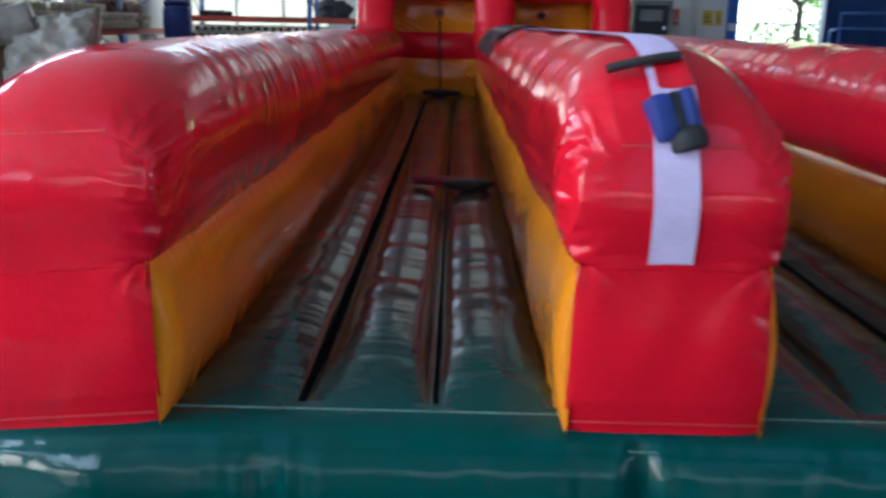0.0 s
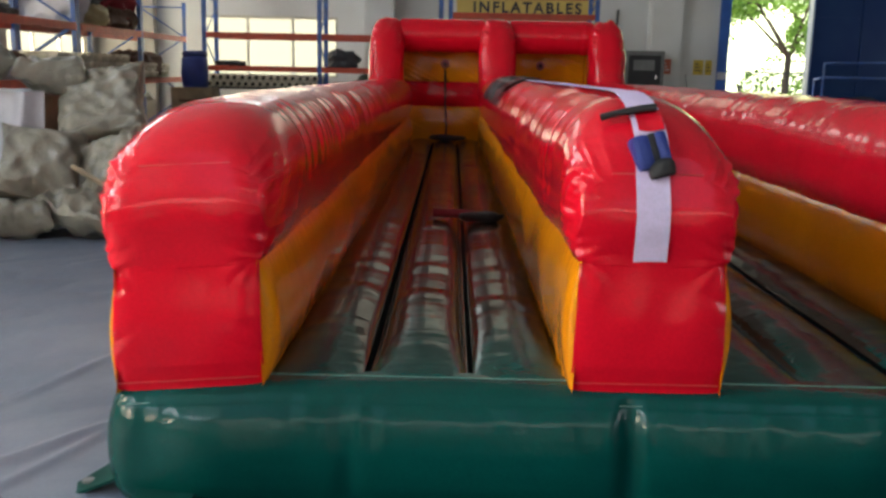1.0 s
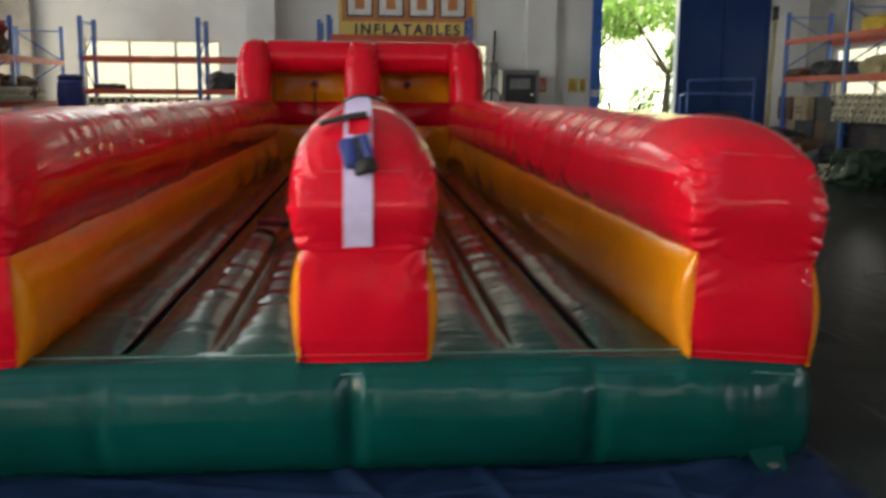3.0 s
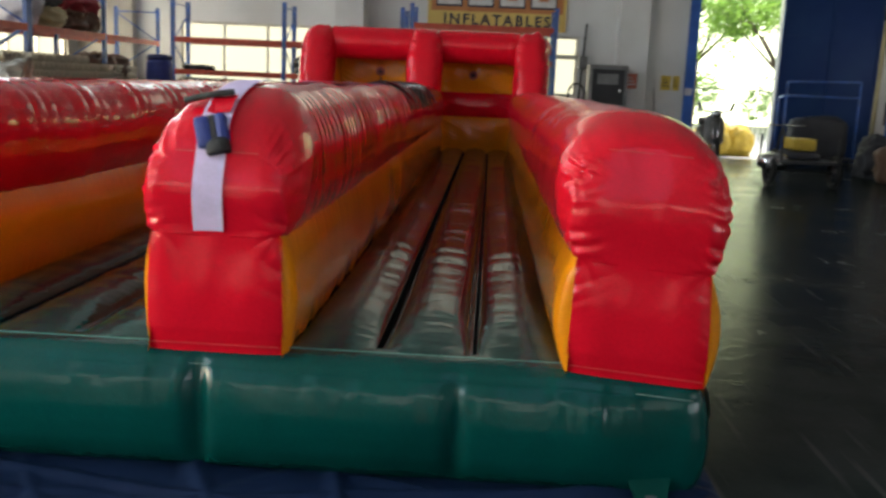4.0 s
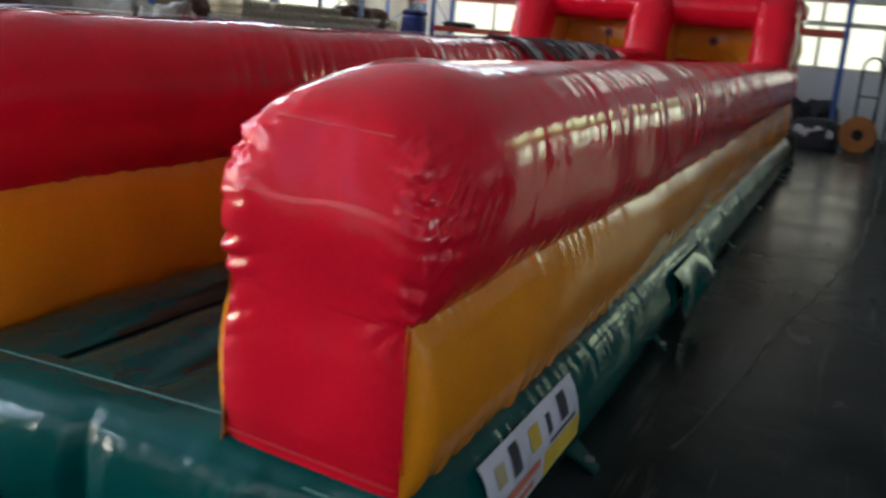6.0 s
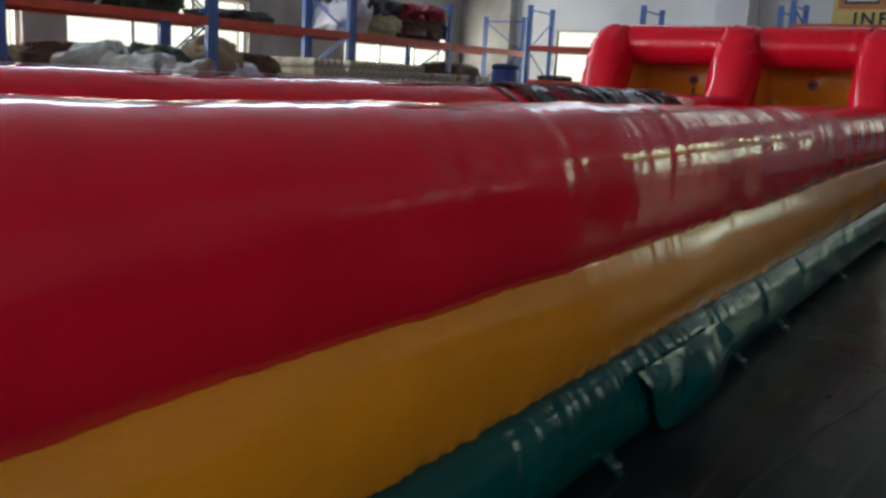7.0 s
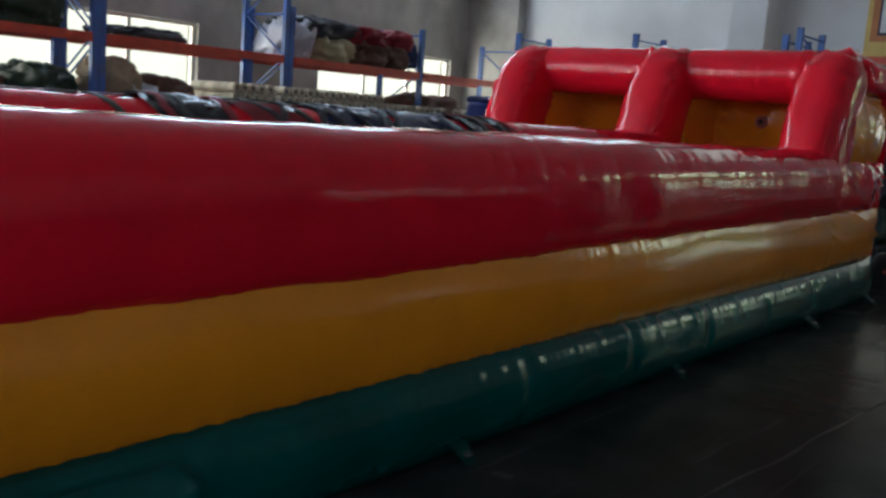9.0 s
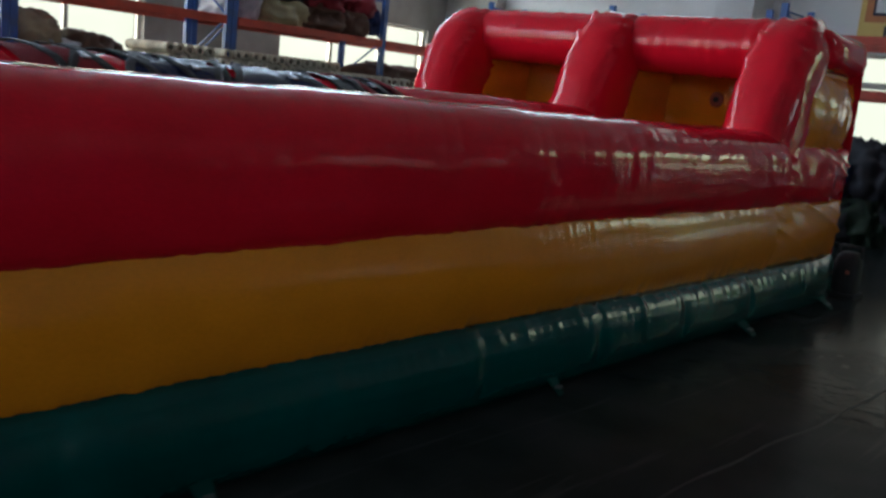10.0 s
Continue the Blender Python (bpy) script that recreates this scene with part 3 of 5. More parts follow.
def section(n=124):
    """Outline of the red tube, from one seam over the top to the other and back under: x, height over its middle, all about 1."""
    a = np.linspace(-2.36, 2.36, n)
    x = np.sign(np.sin(a)) * np.abs(np.sin(a)) ** 0.82
    z = np.cos(a)
    z = np.where(z > 0, z ** 0.92, z)
    m = 20
    f = np.linspace(0, 1, m + 2)[1:-1]
    return np.concatenate([x, x[-1] + (x[0] - x[-1]) * f]), np.concatenate([z, np.full(m, z[-1])]), np.concatenate([a, np.full(m, 9.0)])


def front_depth(z):
    """How far the front of a wall stands out at each height: a shallow bulge below the seam, another above, then leaning back."""
    z = np.asarray(z, float)
    low = 0.016 * np.sin(np.pi * np.clip((z - 0.418) / (SEAM - 0.418), 0, 1)) ** 2
    high = 0.022 * np.sin(np.pi * np.clip((z - SEAM) / 0.36, 0, 1)) ** 2
    return -0.02 * np.clip((z - 0.41) / 0.1, 0.2, 1) - low - high + 0.85 * np.clip(z - 0.99, 0, 1) ** 2


def barrier(xc, seed, crest, TOP0=1.2, half=0.25, rx=0.308):
    """One long wall: yellow sides, a red tube on top and a red front."""
    b = new("barrier_wall")
    b.parent = run
    b["label"] = "long inflated wall with yellow sides and a red tube on top"
    y1 = 10.45
    # yellow sides
    for sgn in (-1, 1):
        y = np.concatenate([[-0.012], 0.12 * np.linspace(0, 1, 24) ** 2, np.linspace(0.13, y1, 740)])[:, None]
        v = np.linspace(0, 1, 30)[None, :]
        z = 0.408 + (SEAM + 0.005 - 0.408) * v
        bulge = (0.045 if xc < -1 and sgn < 0 or xc == 0 else 0.062) * np.sin(np.pi * v) ** 0.75 * np.sqrt(1 - (1 - np.clip(y / 0.07, 0, 1)) ** 2)
        top, bot = np.exp(-(1 - v) / 0.13), np.exp(-v / 0.1)
        q = puckers(y + 0 * v, seed + sgn, 0.06, 0.2) * top * 0.004 + puckers(y + 0 * v, seed + 3 + sgn, 0.05, 0.16) * bot * 0.01
        soft = 0.006 * waves(seed + 9, 0.4, 1.5)(np.stack([0 * y * v + sgn, y + 0 * v, z + 0 * y], -1)) * np.sin(np.pi * v)
        x = xc + sgn * (half - 0.012 * v + bulge + q * np.clip(y / 0.05, 0, 1) + soft)
        G = np.stack([x, y + 0 * v, z + 0 * y], -1)
        tuckin = G[:, -1:] + np.clip(y / 0.06, 0, 1)[..., None] * np.array([-sgn * 0.06, 0, 0.03])
        sheet("side_panel", np.concatenate([G, tuckin], 1), YELLOW, b, "glossy orange-yellow side panel")
    # lower front
    u, v = np.linspace(-1, 1, 64)[:, None], np.linspace(0, 1, 60)[None, :]
    zf = 0.418 + (SEAM - 0.008 - 0.418) * v + 0 * u
    wf = half + 0.006 - 0.012 * v
    rim = np.abs(u) ** 6
    dents, tension = waves(seed + 30, 0.14, 0.45), waves(seed + 35, 0.05, 0.16)

    def creases(x, z):
        """Slack dents of the front, and folds that run out from the two corners of its waist."""
        q = 0.002 * dents(np.stack([x - xc, 0 * x, z], -1))
        for sg in (-1, 1):
            dx, dz = (x - xc) * sg - 0.235, z - SEAM
            r_, th = np.hypot(dx, dz), np.arctan2(dz, -dx)
            q = q + 0.0035 * np.exp(-((r_ - 0.06) / 0.07) ** 2) * (np.abs(np.sin((4.2 + 0.6 * sg) * th + 12 * r_ + 1.7 * sg + 0.1 * seed)) - 0.5)
            q = q + 0.004 * np.exp(-np.abs(dx) / 0.05) * (np.abs(tension(np.stack([0 * x, 0 * x + sg, z + 0.5 * dx], -1))) - 0.6)
        return q

    G = np.stack([xc + u * wf, front_depth(zf) + 0.02 * rim - creases(xc + u * wf, zf) * np.clip(4 * v, 0, 1), zf], -1)
    sheet("front_panel", G, RED, b, "red front panel")
    bm = bmesh.new()
    rod(bm, (xc - half + 0.01, -0.016, 0.452), (xc + half - 0.01, -0.016, 0.452), 0.0018, 5)
    part("stitching", bm, PINK, b, "faint pink stitched seam")
    # red tube with its closed front end
    sx, sz, sa = section()
    zc, rz = 1.105, crest - 1.105
    ring = []
    cap = np.linspace(0.001, 1, 46)
    ys = np.concatenate([0.5 * (np.linspace(0, 1, 70)[1:] ** 2.0), np.linspace(0.51, 1.6, 150), np.linspace(1.61, y1, 760)])

    ROUND = 0.62
    E0 = 1 / (1 / (1.7 * (TOP0 - 0.99)) * ROUND / (crest - TOP0) - 1)
    T0 = 1 - math.sqrt(1 - E0 ** 2)

    def outline(y):
        t = T0 + (1 - T0) * min(max(y / ROUND, 0), 1)
        e = (math.sqrt(max(0, 1 - (1 - t) ** 2)) - E0) / (1 - E0)
        w = min(max(y / 0.22, 0), 1)
        ew = math.sqrt(max(0, 1 - (1 - w) ** 2))
        kx = 0.80 + 0.20 * ew
        top = (TOP0 - zc) + (rz - (TOP0 - zc)) * e
        z = np.where(sz > 0, sz * top, sz * (zc - SEAM + 0.012) / 0.7105)
        low = np.clip((-0.1 - sz) / 0.6, 0, 1)
        return xc + sx * (rx + (0.328 - rx) * low) * (kx + (1 - kx) * 0.8 * low * low * (3 - 2 * low)), zc + z

    x0_, z0_ = outline(0.0)
    wide = np.max(np.abs(x0_ - xc))
    for r in cap:
        x, z = xc + (x0_ - xc) * r, 1.05 + (z0_ - 1.05) * r
        ww = np.interp(z, [0.86, 0.9, 0.97, 1.1, TOP0 + 0.01], [0.236, 0.243, 0.252, 0.252, 0.2])
        side_rim = np.clip(np.abs(x - xc) / ww, 0, 1.1)
        y = front_depth(z) + 0.02 * side_rim ** 8
        y = y - 0.013 * side_rim ** 7 * puckers(z + 0.25 * np.abs(x - xc), seed + 6, 0.035, 0.11) * np.clip(3 - 2 * side_rim, 0, 1)
        y = y - creases(x, z)
        ring.append(np.stack([x, y, z], -1))
    edge_y = ring[-1][:, 1]
    for y in ys:
        x, z = outline(float(y))
        ring.append(np.stack([x, y + edge_y * max(0, 1 - y / ROUND), z], -1))
    G = np.array(ring)
    # gathers beside both long seams, and where the end panel is sewn in
    Y = G[..., 1]
    seam_near = np.exp(-(2.36 - np.abs(np.where(np.abs(sa) > 5, 2.36, sa))) / 0.3)[None, :]
    q = puckers(Y, seed + 20, 0.07, 0.22) * 0.0035 * seam_near * np.clip(Y / 0.25, 0.3, 1)
    endr = np.exp(-np.abs(Y - 0.06) / 0.09) * (Y > -0.03)
    aa = np.where(np.abs(sa) > 5, 0, sa)[None, :] * 0.32 + 0 * Y
    endr = endr * np.clip(np.abs(np.where(np.abs(sa) > 5, 0, sa)) - 0.35, 0.12, 0.75)[None, :] * 1.5
    endr = endr * (Y > 0.004) * np.interp(np.abs(sa), [1.6, 2.1], [1.0, 0.4])[None, :]
    q += endr * (puckers(aa, seed + 25, 0.035, 0.09) * 0.014 + puckers(aa + Y * 1.4, seed + 28, 0.05, 0.12) * 0.01)
    q += 0.005 * waves(seed + 33, 0.35, 1.4)(G) * np.clip(Y / 0.3, 0.0, 1)
    band = np.exp(-((np.abs(sa)[None, :] - 1.0) / 0.5) ** 2) + 0.6 * np.exp(-(sa[None, :] / 0.5) ** 2)
    q += (0.0028 if xc > 1 else 0.0045) * puckers(Y + 0.12 * np.sin(sa)[None, :], seed + 44, 0.09, 0.32) * band * np.clip(Y - 0.25, 0, 1)
    if xc > 1:
        sag = np.clip((Y - 0.6) / 1.4, 0, 1) * np.clip((8.5 - Y) / 3.5, 0, 1) * (np.clip((sa - 1.6) / 0.6, 0, 1) * (sa < 5))[None, :]
        G[..., 2] -= 0.026 * sag
        G[..., 0] += 0.014 * sag
    d = G - np.array([xc, 0, zc])
    d[..., 1] = 0
    ln = np.linalg.norm(d, axis=-1, keepdims=True)
    G = G + d / np.maximum(ln, 1e-3) * q[..., None] * np.clip(ln / 0.16, 0, 1) ** 2
    sheet("red_tube", G, RED, b, "glossy red inflated tube with gathers at its seams", wrap=True)
    bm = bmesh.new()
    ys_ = float(front_depth(TOP0 - 0.006)) + 0.0005
    rod(bm, (xc - 0.15, ys_, TOP0 - 0.006), (xc + 0.15, ys_, TOP0 - 0.006), 0.0024, 6)
    part("stitching", bm, PINK, b, "faint pink stitched seam")
    # the middle wall stands on the swollen deck, the outer walls lean outwards on its edge
    for o in b.children:
        co = np.empty(3 * len(o.data.vertices))
        o.data.vertices.foreach_get("co", co)
        co = co.reshape(-1, 3)
        if xc:
            lean = np.interp(co[:, 2], [0.42, SEAM, 1.2], [0.014, -0.012, 0.0]) - np.interp(co[:, 2], [0.42, SEAM, 1.35], [0.08, 0.09, 0.05]) * (np.abs(co[:, 0]) - 1.55)
            co[:, 2] += lean * np.interp(co[:, 1], [0.2, 1.8], [1.0, 0.0])
        else:
            co[:, 2] += np.interp(co[:, 2], [0.42, SEAM, 1.1], [0.034, 0.028, 0.0])
        o.data.vertices.foreach_set("co", co.ravel())
        o.data.update()
    return b


barrier(-1.55, 100, 1.4)
barrier(0.0, 150, CREST, rx=0.292)
barrier(1.55, 200, 1.4, 1.265, rx=0.318)


def cushion(name, x0, x1, y, z0, z1, bulge, mat, parent, seed, label="", face=(0, -1), exp=0.55):
    """An inflated panel facing the front (or a side) of the end block."""
    u, v = np.linspace(0, 1, 60)[:, None], np.linspace(0, 1, 40)[None, :]
    b = bulge * (np.sin(np.pi * u) * np.sin(np.pi * v)) ** exp
    edge = np.exp(-np.minimum(np.minimum(u, 1 - u), np.minimum(v, 1 - v)) / 0.12)
    b = b + 0.006 * waves(seed, 0.2, 0.6)(np.stack([(x1 - x0) * u + 0 * v, 0 * u * v, (z1 - z0) * v + 0 * u], -1)) + edge * 0.018 * puckers((u + v) * (x1 - x0), seed, 0.06, 0.18)
    a = x0 + (x1 - x0) * u + 0 * v
    zz = z0 + (z1 - z0) * v + 0 * u
    if face[1]:
        G = np.stack([a, y + face[1] * b, zz], -1)
    else:
        G = np.stack([y + face[0] * b, a, zz], -1)
    return sheet(name, G, mat, parent, label)


def pillow(name, x0, x1, y0, y1, z0, z1, mat, parent, seed, label="", e=0.45, e2=0.5, gather=0.07):
    """A plump closed cushion: a ball squared towards its box."""
    u = np.linspace(-np.pi / 2, np.pi / 2, 110)[:, None]
    v = np.linspace(0, 2 * np.pi, 120, endpoint=False)[None, :]
    f = lambda a, k: np.sign(a) * np.abs(a) ** k
    d = np.stack([f(np.cos(u), e2) * f(np.cos(v), e), f(np.cos(u), e2) * f(np.sin(v), e), f(np.sin(u), e2) + 0 * v], -1)
    h = np.array([x1 - x0, y1 - y0, z1 - z0]) / 2
    c = np.array([x1 + x0, y1 + y0, z1 + z0]) / 2
    p = d * h
    edge = np.exp(-np.abs(np.abs(d[..., 0]) - np.abs(d[..., 1])) / 0.2)
    p = p * (1 + gather * edge * puckers(p[..., 2] + p[..., 0] * 0.3, seed, 0.06, 0.16) + 0.018 * waves(seed, 0.25, 0.8)(p))[..., None]
    return sheet(name, p + c, mat, parent, label, wrap=True)


def leaning(ob, lean):
    """Lets the upper part of a cushion curve backwards."""
    for v in ob.data.vertices:
        v.co.y += lean * max(0, (v.co.z - 1.15) / 1.15) ** 1.6
    return ob


end = new("end_block")
end.parent = run
end["label"] = "tall inflated end block with two deep framed bays"
LEAN, PANEL = 0.45, 11.68
for x0, x1, sd in ((-1.9, -1.38, 1), (-0.31, 0.24, 2), (1.28, 1.82, 3)):
    leaning(pillow("post", x0, x1, 10.24, 10.98, 0.9, 2.28, RED, end, 300 + sd, "rounded red post", 0.75, 0.6), LEAN)
for x0, x1, hx, sd in ((-1.46, -0.24, -0.8, 1), (0.17, 1.36, 0.68, 2)):
    pan = cushion("bay_panel", x0, x1, PANEL, 1.34, 1.95, 0.05, YELLOW, end, 320 + sd, "orange-yellow panel with a bungee hole")
    bm = bmesh.new()
    bmesh.ops.create_cone(bm, cap_ends=True, segments=24, radius1=0.075, radius2=0.06, depth=0.03, matrix=Matrix.Translation((hx, PANEL - 0.055, 1.62)) @ Matrix.Rotation(radians(90), 4, "X"))
    part("hole_patch", bm, PATCH, pan, "dark red patch round the hole")
    bm = bmesh.new()
    bmesh.ops.create_cone(bm, cap_ends=True, segments=20, radius1=0.026, radius2=0.026, depth=0.012, matrix=Matrix.Translation((hx, PANEL - 0.072, 1.62)) @ Matrix.Rotation(radians(90), 4, "X"))
    part("hole", bm, HOLE, pan)
    cushion("lower_red_panel", x0, x1, PANEL - 0.03, 0.96, 1.35, 0.09, RED, end, 330 + sd, "red band under the bay")
    cushion("lower_yellow_panel", x0, x1, PANEL - 0.06, 0.4, 0.97, 0.07, YELLOW, end, 340 + sd, "yellow band at the end of the lane")
    for xs_, sg in ((x0, 1), (x1, -1)):
        cushion("bay_side", 10.7, PANEL + 0.02, xs_ - sg * 0.02, 1.3, 2.0, 0.035, YELLOW, end, 344 + sd, "yellow side of the bay", face=(sg, 0))
        cushion("bay_side_foot", 10.3, PANEL + 0.02, xs_ - sg * 0.02, 0.87, 1.32, 0.05, RED, end, 347 + sd, "red lower side of the bay", face=(sg, 0))
    u = np.linspace(0, 1, 70)[:, None]
    a = np.linspace(0, 2 * np.pi, 48)[None, :]
    rr = 0.245 + 0.006 * puckers(u * 1.2 + 0 * a, 350 + sd, 0.08, 0.22)
    sheet("top_tube", np.stack([x0 + (x1 - x0) * u + 0 * a, 11.08 + rr * 1.1 * np.cos(a), 2.03 + rr * np.sin(a)], -1), RED, end, "red tube over the bay")
slab("core", -1.74, 1.74, PANEL + 0.1, REAR - 0.1, 0.4, 2.15, RED, end)
slab("divider", -0.26, 0.19, 10.95, PANEL + 0.1, 0.4, 1.9, YELLOW, end)
for sgn in (-1, 1):
    slab("side_core", sgn * 1.58 - 0.15, sgn * 1.58 + 0.15, 10.95, PANEL + 0.12, 0.4, 1.9, YELLOW, end)
    cushion("side_panel", 10.55, REAR - 0.03, sgn * 1.73, 1.28, 1.87, 0.12, YELLOW, end, 360 + sgn, "yellow side of the end block", face=(sgn, 0))
    cushion("lower_side_panel", 10.35, REAR, sgn * 1.78, 0.41, 0.885, 0.075, YELLOW, end, 365 + sgn, "yellow lower side", face=(sgn, 0), exp=0.4)
    cushion("side_band", 10.3, REAR, sgn * 1.76, 0.87, 1.32, 0.11, RED, end, 368 + sgn, "red side band", face=(sgn, 0), exp=0.4)
pillow("roof_cushion", -1.84, 1.82, 10.95, REAR, 1.84, 2.27, RED, end, 370, "red padded top", 0.2, 0.45, 0.015)
cushion("back_panel", -1.8, 1.8, REAR - 0.05, 0.42, 2.1, 0.06, RED, end, 372, "red rear", face=(0, 1))

# velcro strip up the middle wall
path = []
for i in range(15):
    z = 0.912 + 0.288 * i / 14
    path.append((float(front_depth(z)) - 0.008, z))
for i in range(2, 24):
    t = (i / 23) ** 1.7
    e = math.sqrt(1 - (1 - t) ** 2)
    path.append((0.62 * t + 0.014 * (1 - t), 1.2 + (CREST - 1.2) * e + 0.012))
for i in range(1, 60):
    path.append((0.62 + i * 0.075, CREST + 0.013))
G = np.array([[(x, y, z - 0.55 * abs(x) ** 2) for x in np.linspace(-0.074, 0.036, 7)] for y, z in path])
sheet("velcro_strip", G, VELCRO, run, "pale lilac hook-and-loop strip on the middle wall")

# anchor flaps along the foot of the base
def flap(at, turn, size):
    bm = bmesh.new()
    v = [bm.verts.new(p) for p in ((-size * 0.55, 0, 0.1), (size * 0.55, 0, 0.1), (size * 0.25, size, 0.012), (-size * 0.25, size, 0.012),
                                   (-size * 0.55, 0, 0.088), (size * 0.55, 0, 0.088), (size * 0.25, size, 0.002), (-size * 0.25, size, 0.002))]
    for f in ((0, 1, 2, 3), (7, 6, 5, 4), (0, 4, 5, 1), (1, 5, 6, 2), (2, 6, 7, 3), (3, 7, 4, 0)):
        bm.faces.new([v[i] for i in f])
    bmesh.ops.subdivide_edges(bm, edges=bm.edges, cuts=2)
    o = part("anchor_flap", bm, GREEN_DULL, run, "green anchor flap lying on the floor")
    o.matrix_basis = pose(*at, 0, 0, turn)
    bm = bmesh.new()
    bmesh.ops.create_cone(bm, cap_ends=True, segments=16, radius1=0.022, radius2=0.022, depth=0.008, matrix=Matrix.Translation((0, size * 0.72, 0.042)))
    part("eyelet", bm, GREY_STEEL, o)


for x, y, t, s_ in ((-1.62, -0.02, 172, 0.22), (-1.82, 0.12, 104, 0.19), (1.62, -0.02, 180, 0.16), (1.86, 1.25, -90, 0.13), (1.86, 2.75, -90, 0.085), (1.86, 4.55, -90, 0.085),
                    (1.86, 5.5, -90, 0.1), (1.86, 7.6, -90, 0.085), (1.86, 9.95, -90, 0.13), (1.86, 11.6, -90, 0.12), (-1.86, 3.0, 90, 0.17), (-1.86, 6.0, 90, 0.17)):
    flap((x, y, 0), t, s_)

# slack air inlet sleeve at the side
u, v = np.linspace(0, 1, 60)[:, None], np.linspace(0, 1, 40)[None, :]
yy = 2.95 + 1.1 * u + 0.1 * v + 0 * v
fall = 0.36 - 0.335 * v ** 1.15 * (1 - 0.55 * np.abs(2 * u - 1) ** 5)
outw = 1.905 + 0.03 * np.sin(np.pi * v) * (1 + u) + 0.045 * v ** 3 + 0.04 * np.sin(np.pi * u) * np.sin(np.pi * v)
crk = 0.02 * waves(91, 0.12, 0.4)(np.stack([yy, fall, 0 * u * v], -1)) * np.sin(np.pi * v)
sheet("air_sleeve", np.stack([outw + crk, yy, fall], -1), GREEN, run, "slack green air inlet sleeve")

# printed safety label on the side of the base
lab = new("safety_label")
lab.parent = run
lab["label"] = "white and yellow printed safety label"


def on_side(nm, y0, y1, z0, z1, mat, lift, par=lab):
    u, v = np.linspace(y0, y1, 16)[:, None], np.linspace(z0, z1, 12)[None, :]
    prof = np.interp(v, prof_z, prof_out)
    return sheet(nm, np.stack([1.8 + prof + lift + 0 * u, u + 0 * v, v + 0 * u], -1), mat, par)


on_side("label_sheet", 0.33, 1.17, 0.16, 0.375, SHEET_WHITE, 0.006)
on_side("yellow_field", 0.78, 1.165, 0.165, 0.245, NOTE_YELLOW, 0.008)
for y0, y1, z0, z1, m in ((0.4, 0.47, 0.29, 0.345, TAN), (0.52, 0.59, 0.275, 0.36, CHARCOAL), (0.68, 0.77, 0.285, 0.35, NOTE_YELLOW), (0.84, 0.88, 0.285, 0.345, SIGN_DARK),
                          (0.97, 1.05, 0.28, 0.36, CHARCOAL), (0.38, 0.74, 0.225, 0.25, NOTE_RED), (0.38, 0.68, 0.185, 0.205, NOTE_RED), (0.84, 1.12, 0.255, 0.265, SIGN_DARK)):
    on_side("printed_bar", y0, y1, z0, z1, m, 0.0095)

# ---------------------------------------------------------------- things on the inflatable
def ribbon(name, pts, wide, mat, parent, across=(0, 1, 0), thick=0.006, label=""):
    """A flat strap along points."""
    p = np.array(pts, float)
    t = np.gradient(p, axis=0)
    t /= np.linalg.norm(t, axis=1)[:, None]
    w = np.cross(t, np.cross(np.broadcast_to(np.array(across, float), t.shape), t))
    w /= np.maximum(np.linalg.norm(w, axis=1)[:, None], 1e-6)
    n = np.cross(t, w)
    a, h = w * wide / 2, n * thick / 2
    return sheet(name, np.stack([p - a - h, p + a - h, p + a + h, p - a + h], 1), mat, parent, label, wrap=True)


block = thing("velcro_marker", "blue and black marker block hanging on the velcro strip", "game marker", (-0.03, 0.045, 1.2))
block.matrix_basis = pose(-0.005, 0.035, 1.2, -18, -14, 6)
for xa, xb in ((-0.062, -0.002), (0.014, 0.056)):
    bm = bmesh.new()
    box(bm, xa, xb, -0.05, 0.04, 0.005, 0.125, 0.02)
    part("blue_pad", bm, BLUE_CLOTH, block, "blue fabric pad")
bm = bmesh.new()
box(bm, -0.006, 0.018, -0.044, 0.036, 0.0, 0.122, 0.008)
part("strap", bm, BLACK, block, "black strap between the pads")
lump("black_grip", (0.085, 0.07, 0.06), BLACK, block, "black strap grip", 3, 0.7, 0.1, 0.12, 14, 22, (0.012, -0.03, -0.028))

handle = thing("strap_handle", "black webbing handle with a red flap, lying on the red tube", "strap", (0, 0, 0))
hp = [(-0.17, 0.186, 1.366), (-0.13, 0.182, 1.378), (-0.08, 0.178, 1.39), (-0.03, 0.178, 1.4), (0.015, 0.182, 1.406)]
ribbon("webbing", hp, 0.028, BLACK, handle, (0, 1, 0), 0.022)
fp = []
for i in range(14):
    t = 0.03 + 0.27 * i / 13
    fp.append((0.62 * t + 0.014, 1.2 + (CREST - 1.2) * math.sqrt(1 - (1 - t) ** 2) + 0.022))
fp = fp[4:]
sheet("red_flap", np.array([[(x, y, z - 0.55 * abs(x) ** 2 + 0.004 * math.sin(60 * x)) for x in np.linspace(-0.058, 0.03, 7)] for y, z in fp]), RED, handle, "red vinyl flap under the handle")

stick = thing("relay_baton", "red padded stick with black strap lying on the lane", "baton", (-0.58, 3.4, 0.5))
bm = bmesh.new()
rod(bm, (-0.21, 0.03, 0.03), (0.06, -0.02, 0.035), 0.033, 14, 0.028)
part("red_sleeve", bm, MAROON, stick, "red fabric sleeve", smooth=True)
lump("black_end", (0.26, 0.11, 0.07), BLACK, stick, "black fabric end", 5, 0.7, 0.1, 0.08, 14, 22, (0.1, -0.05, -0.01))
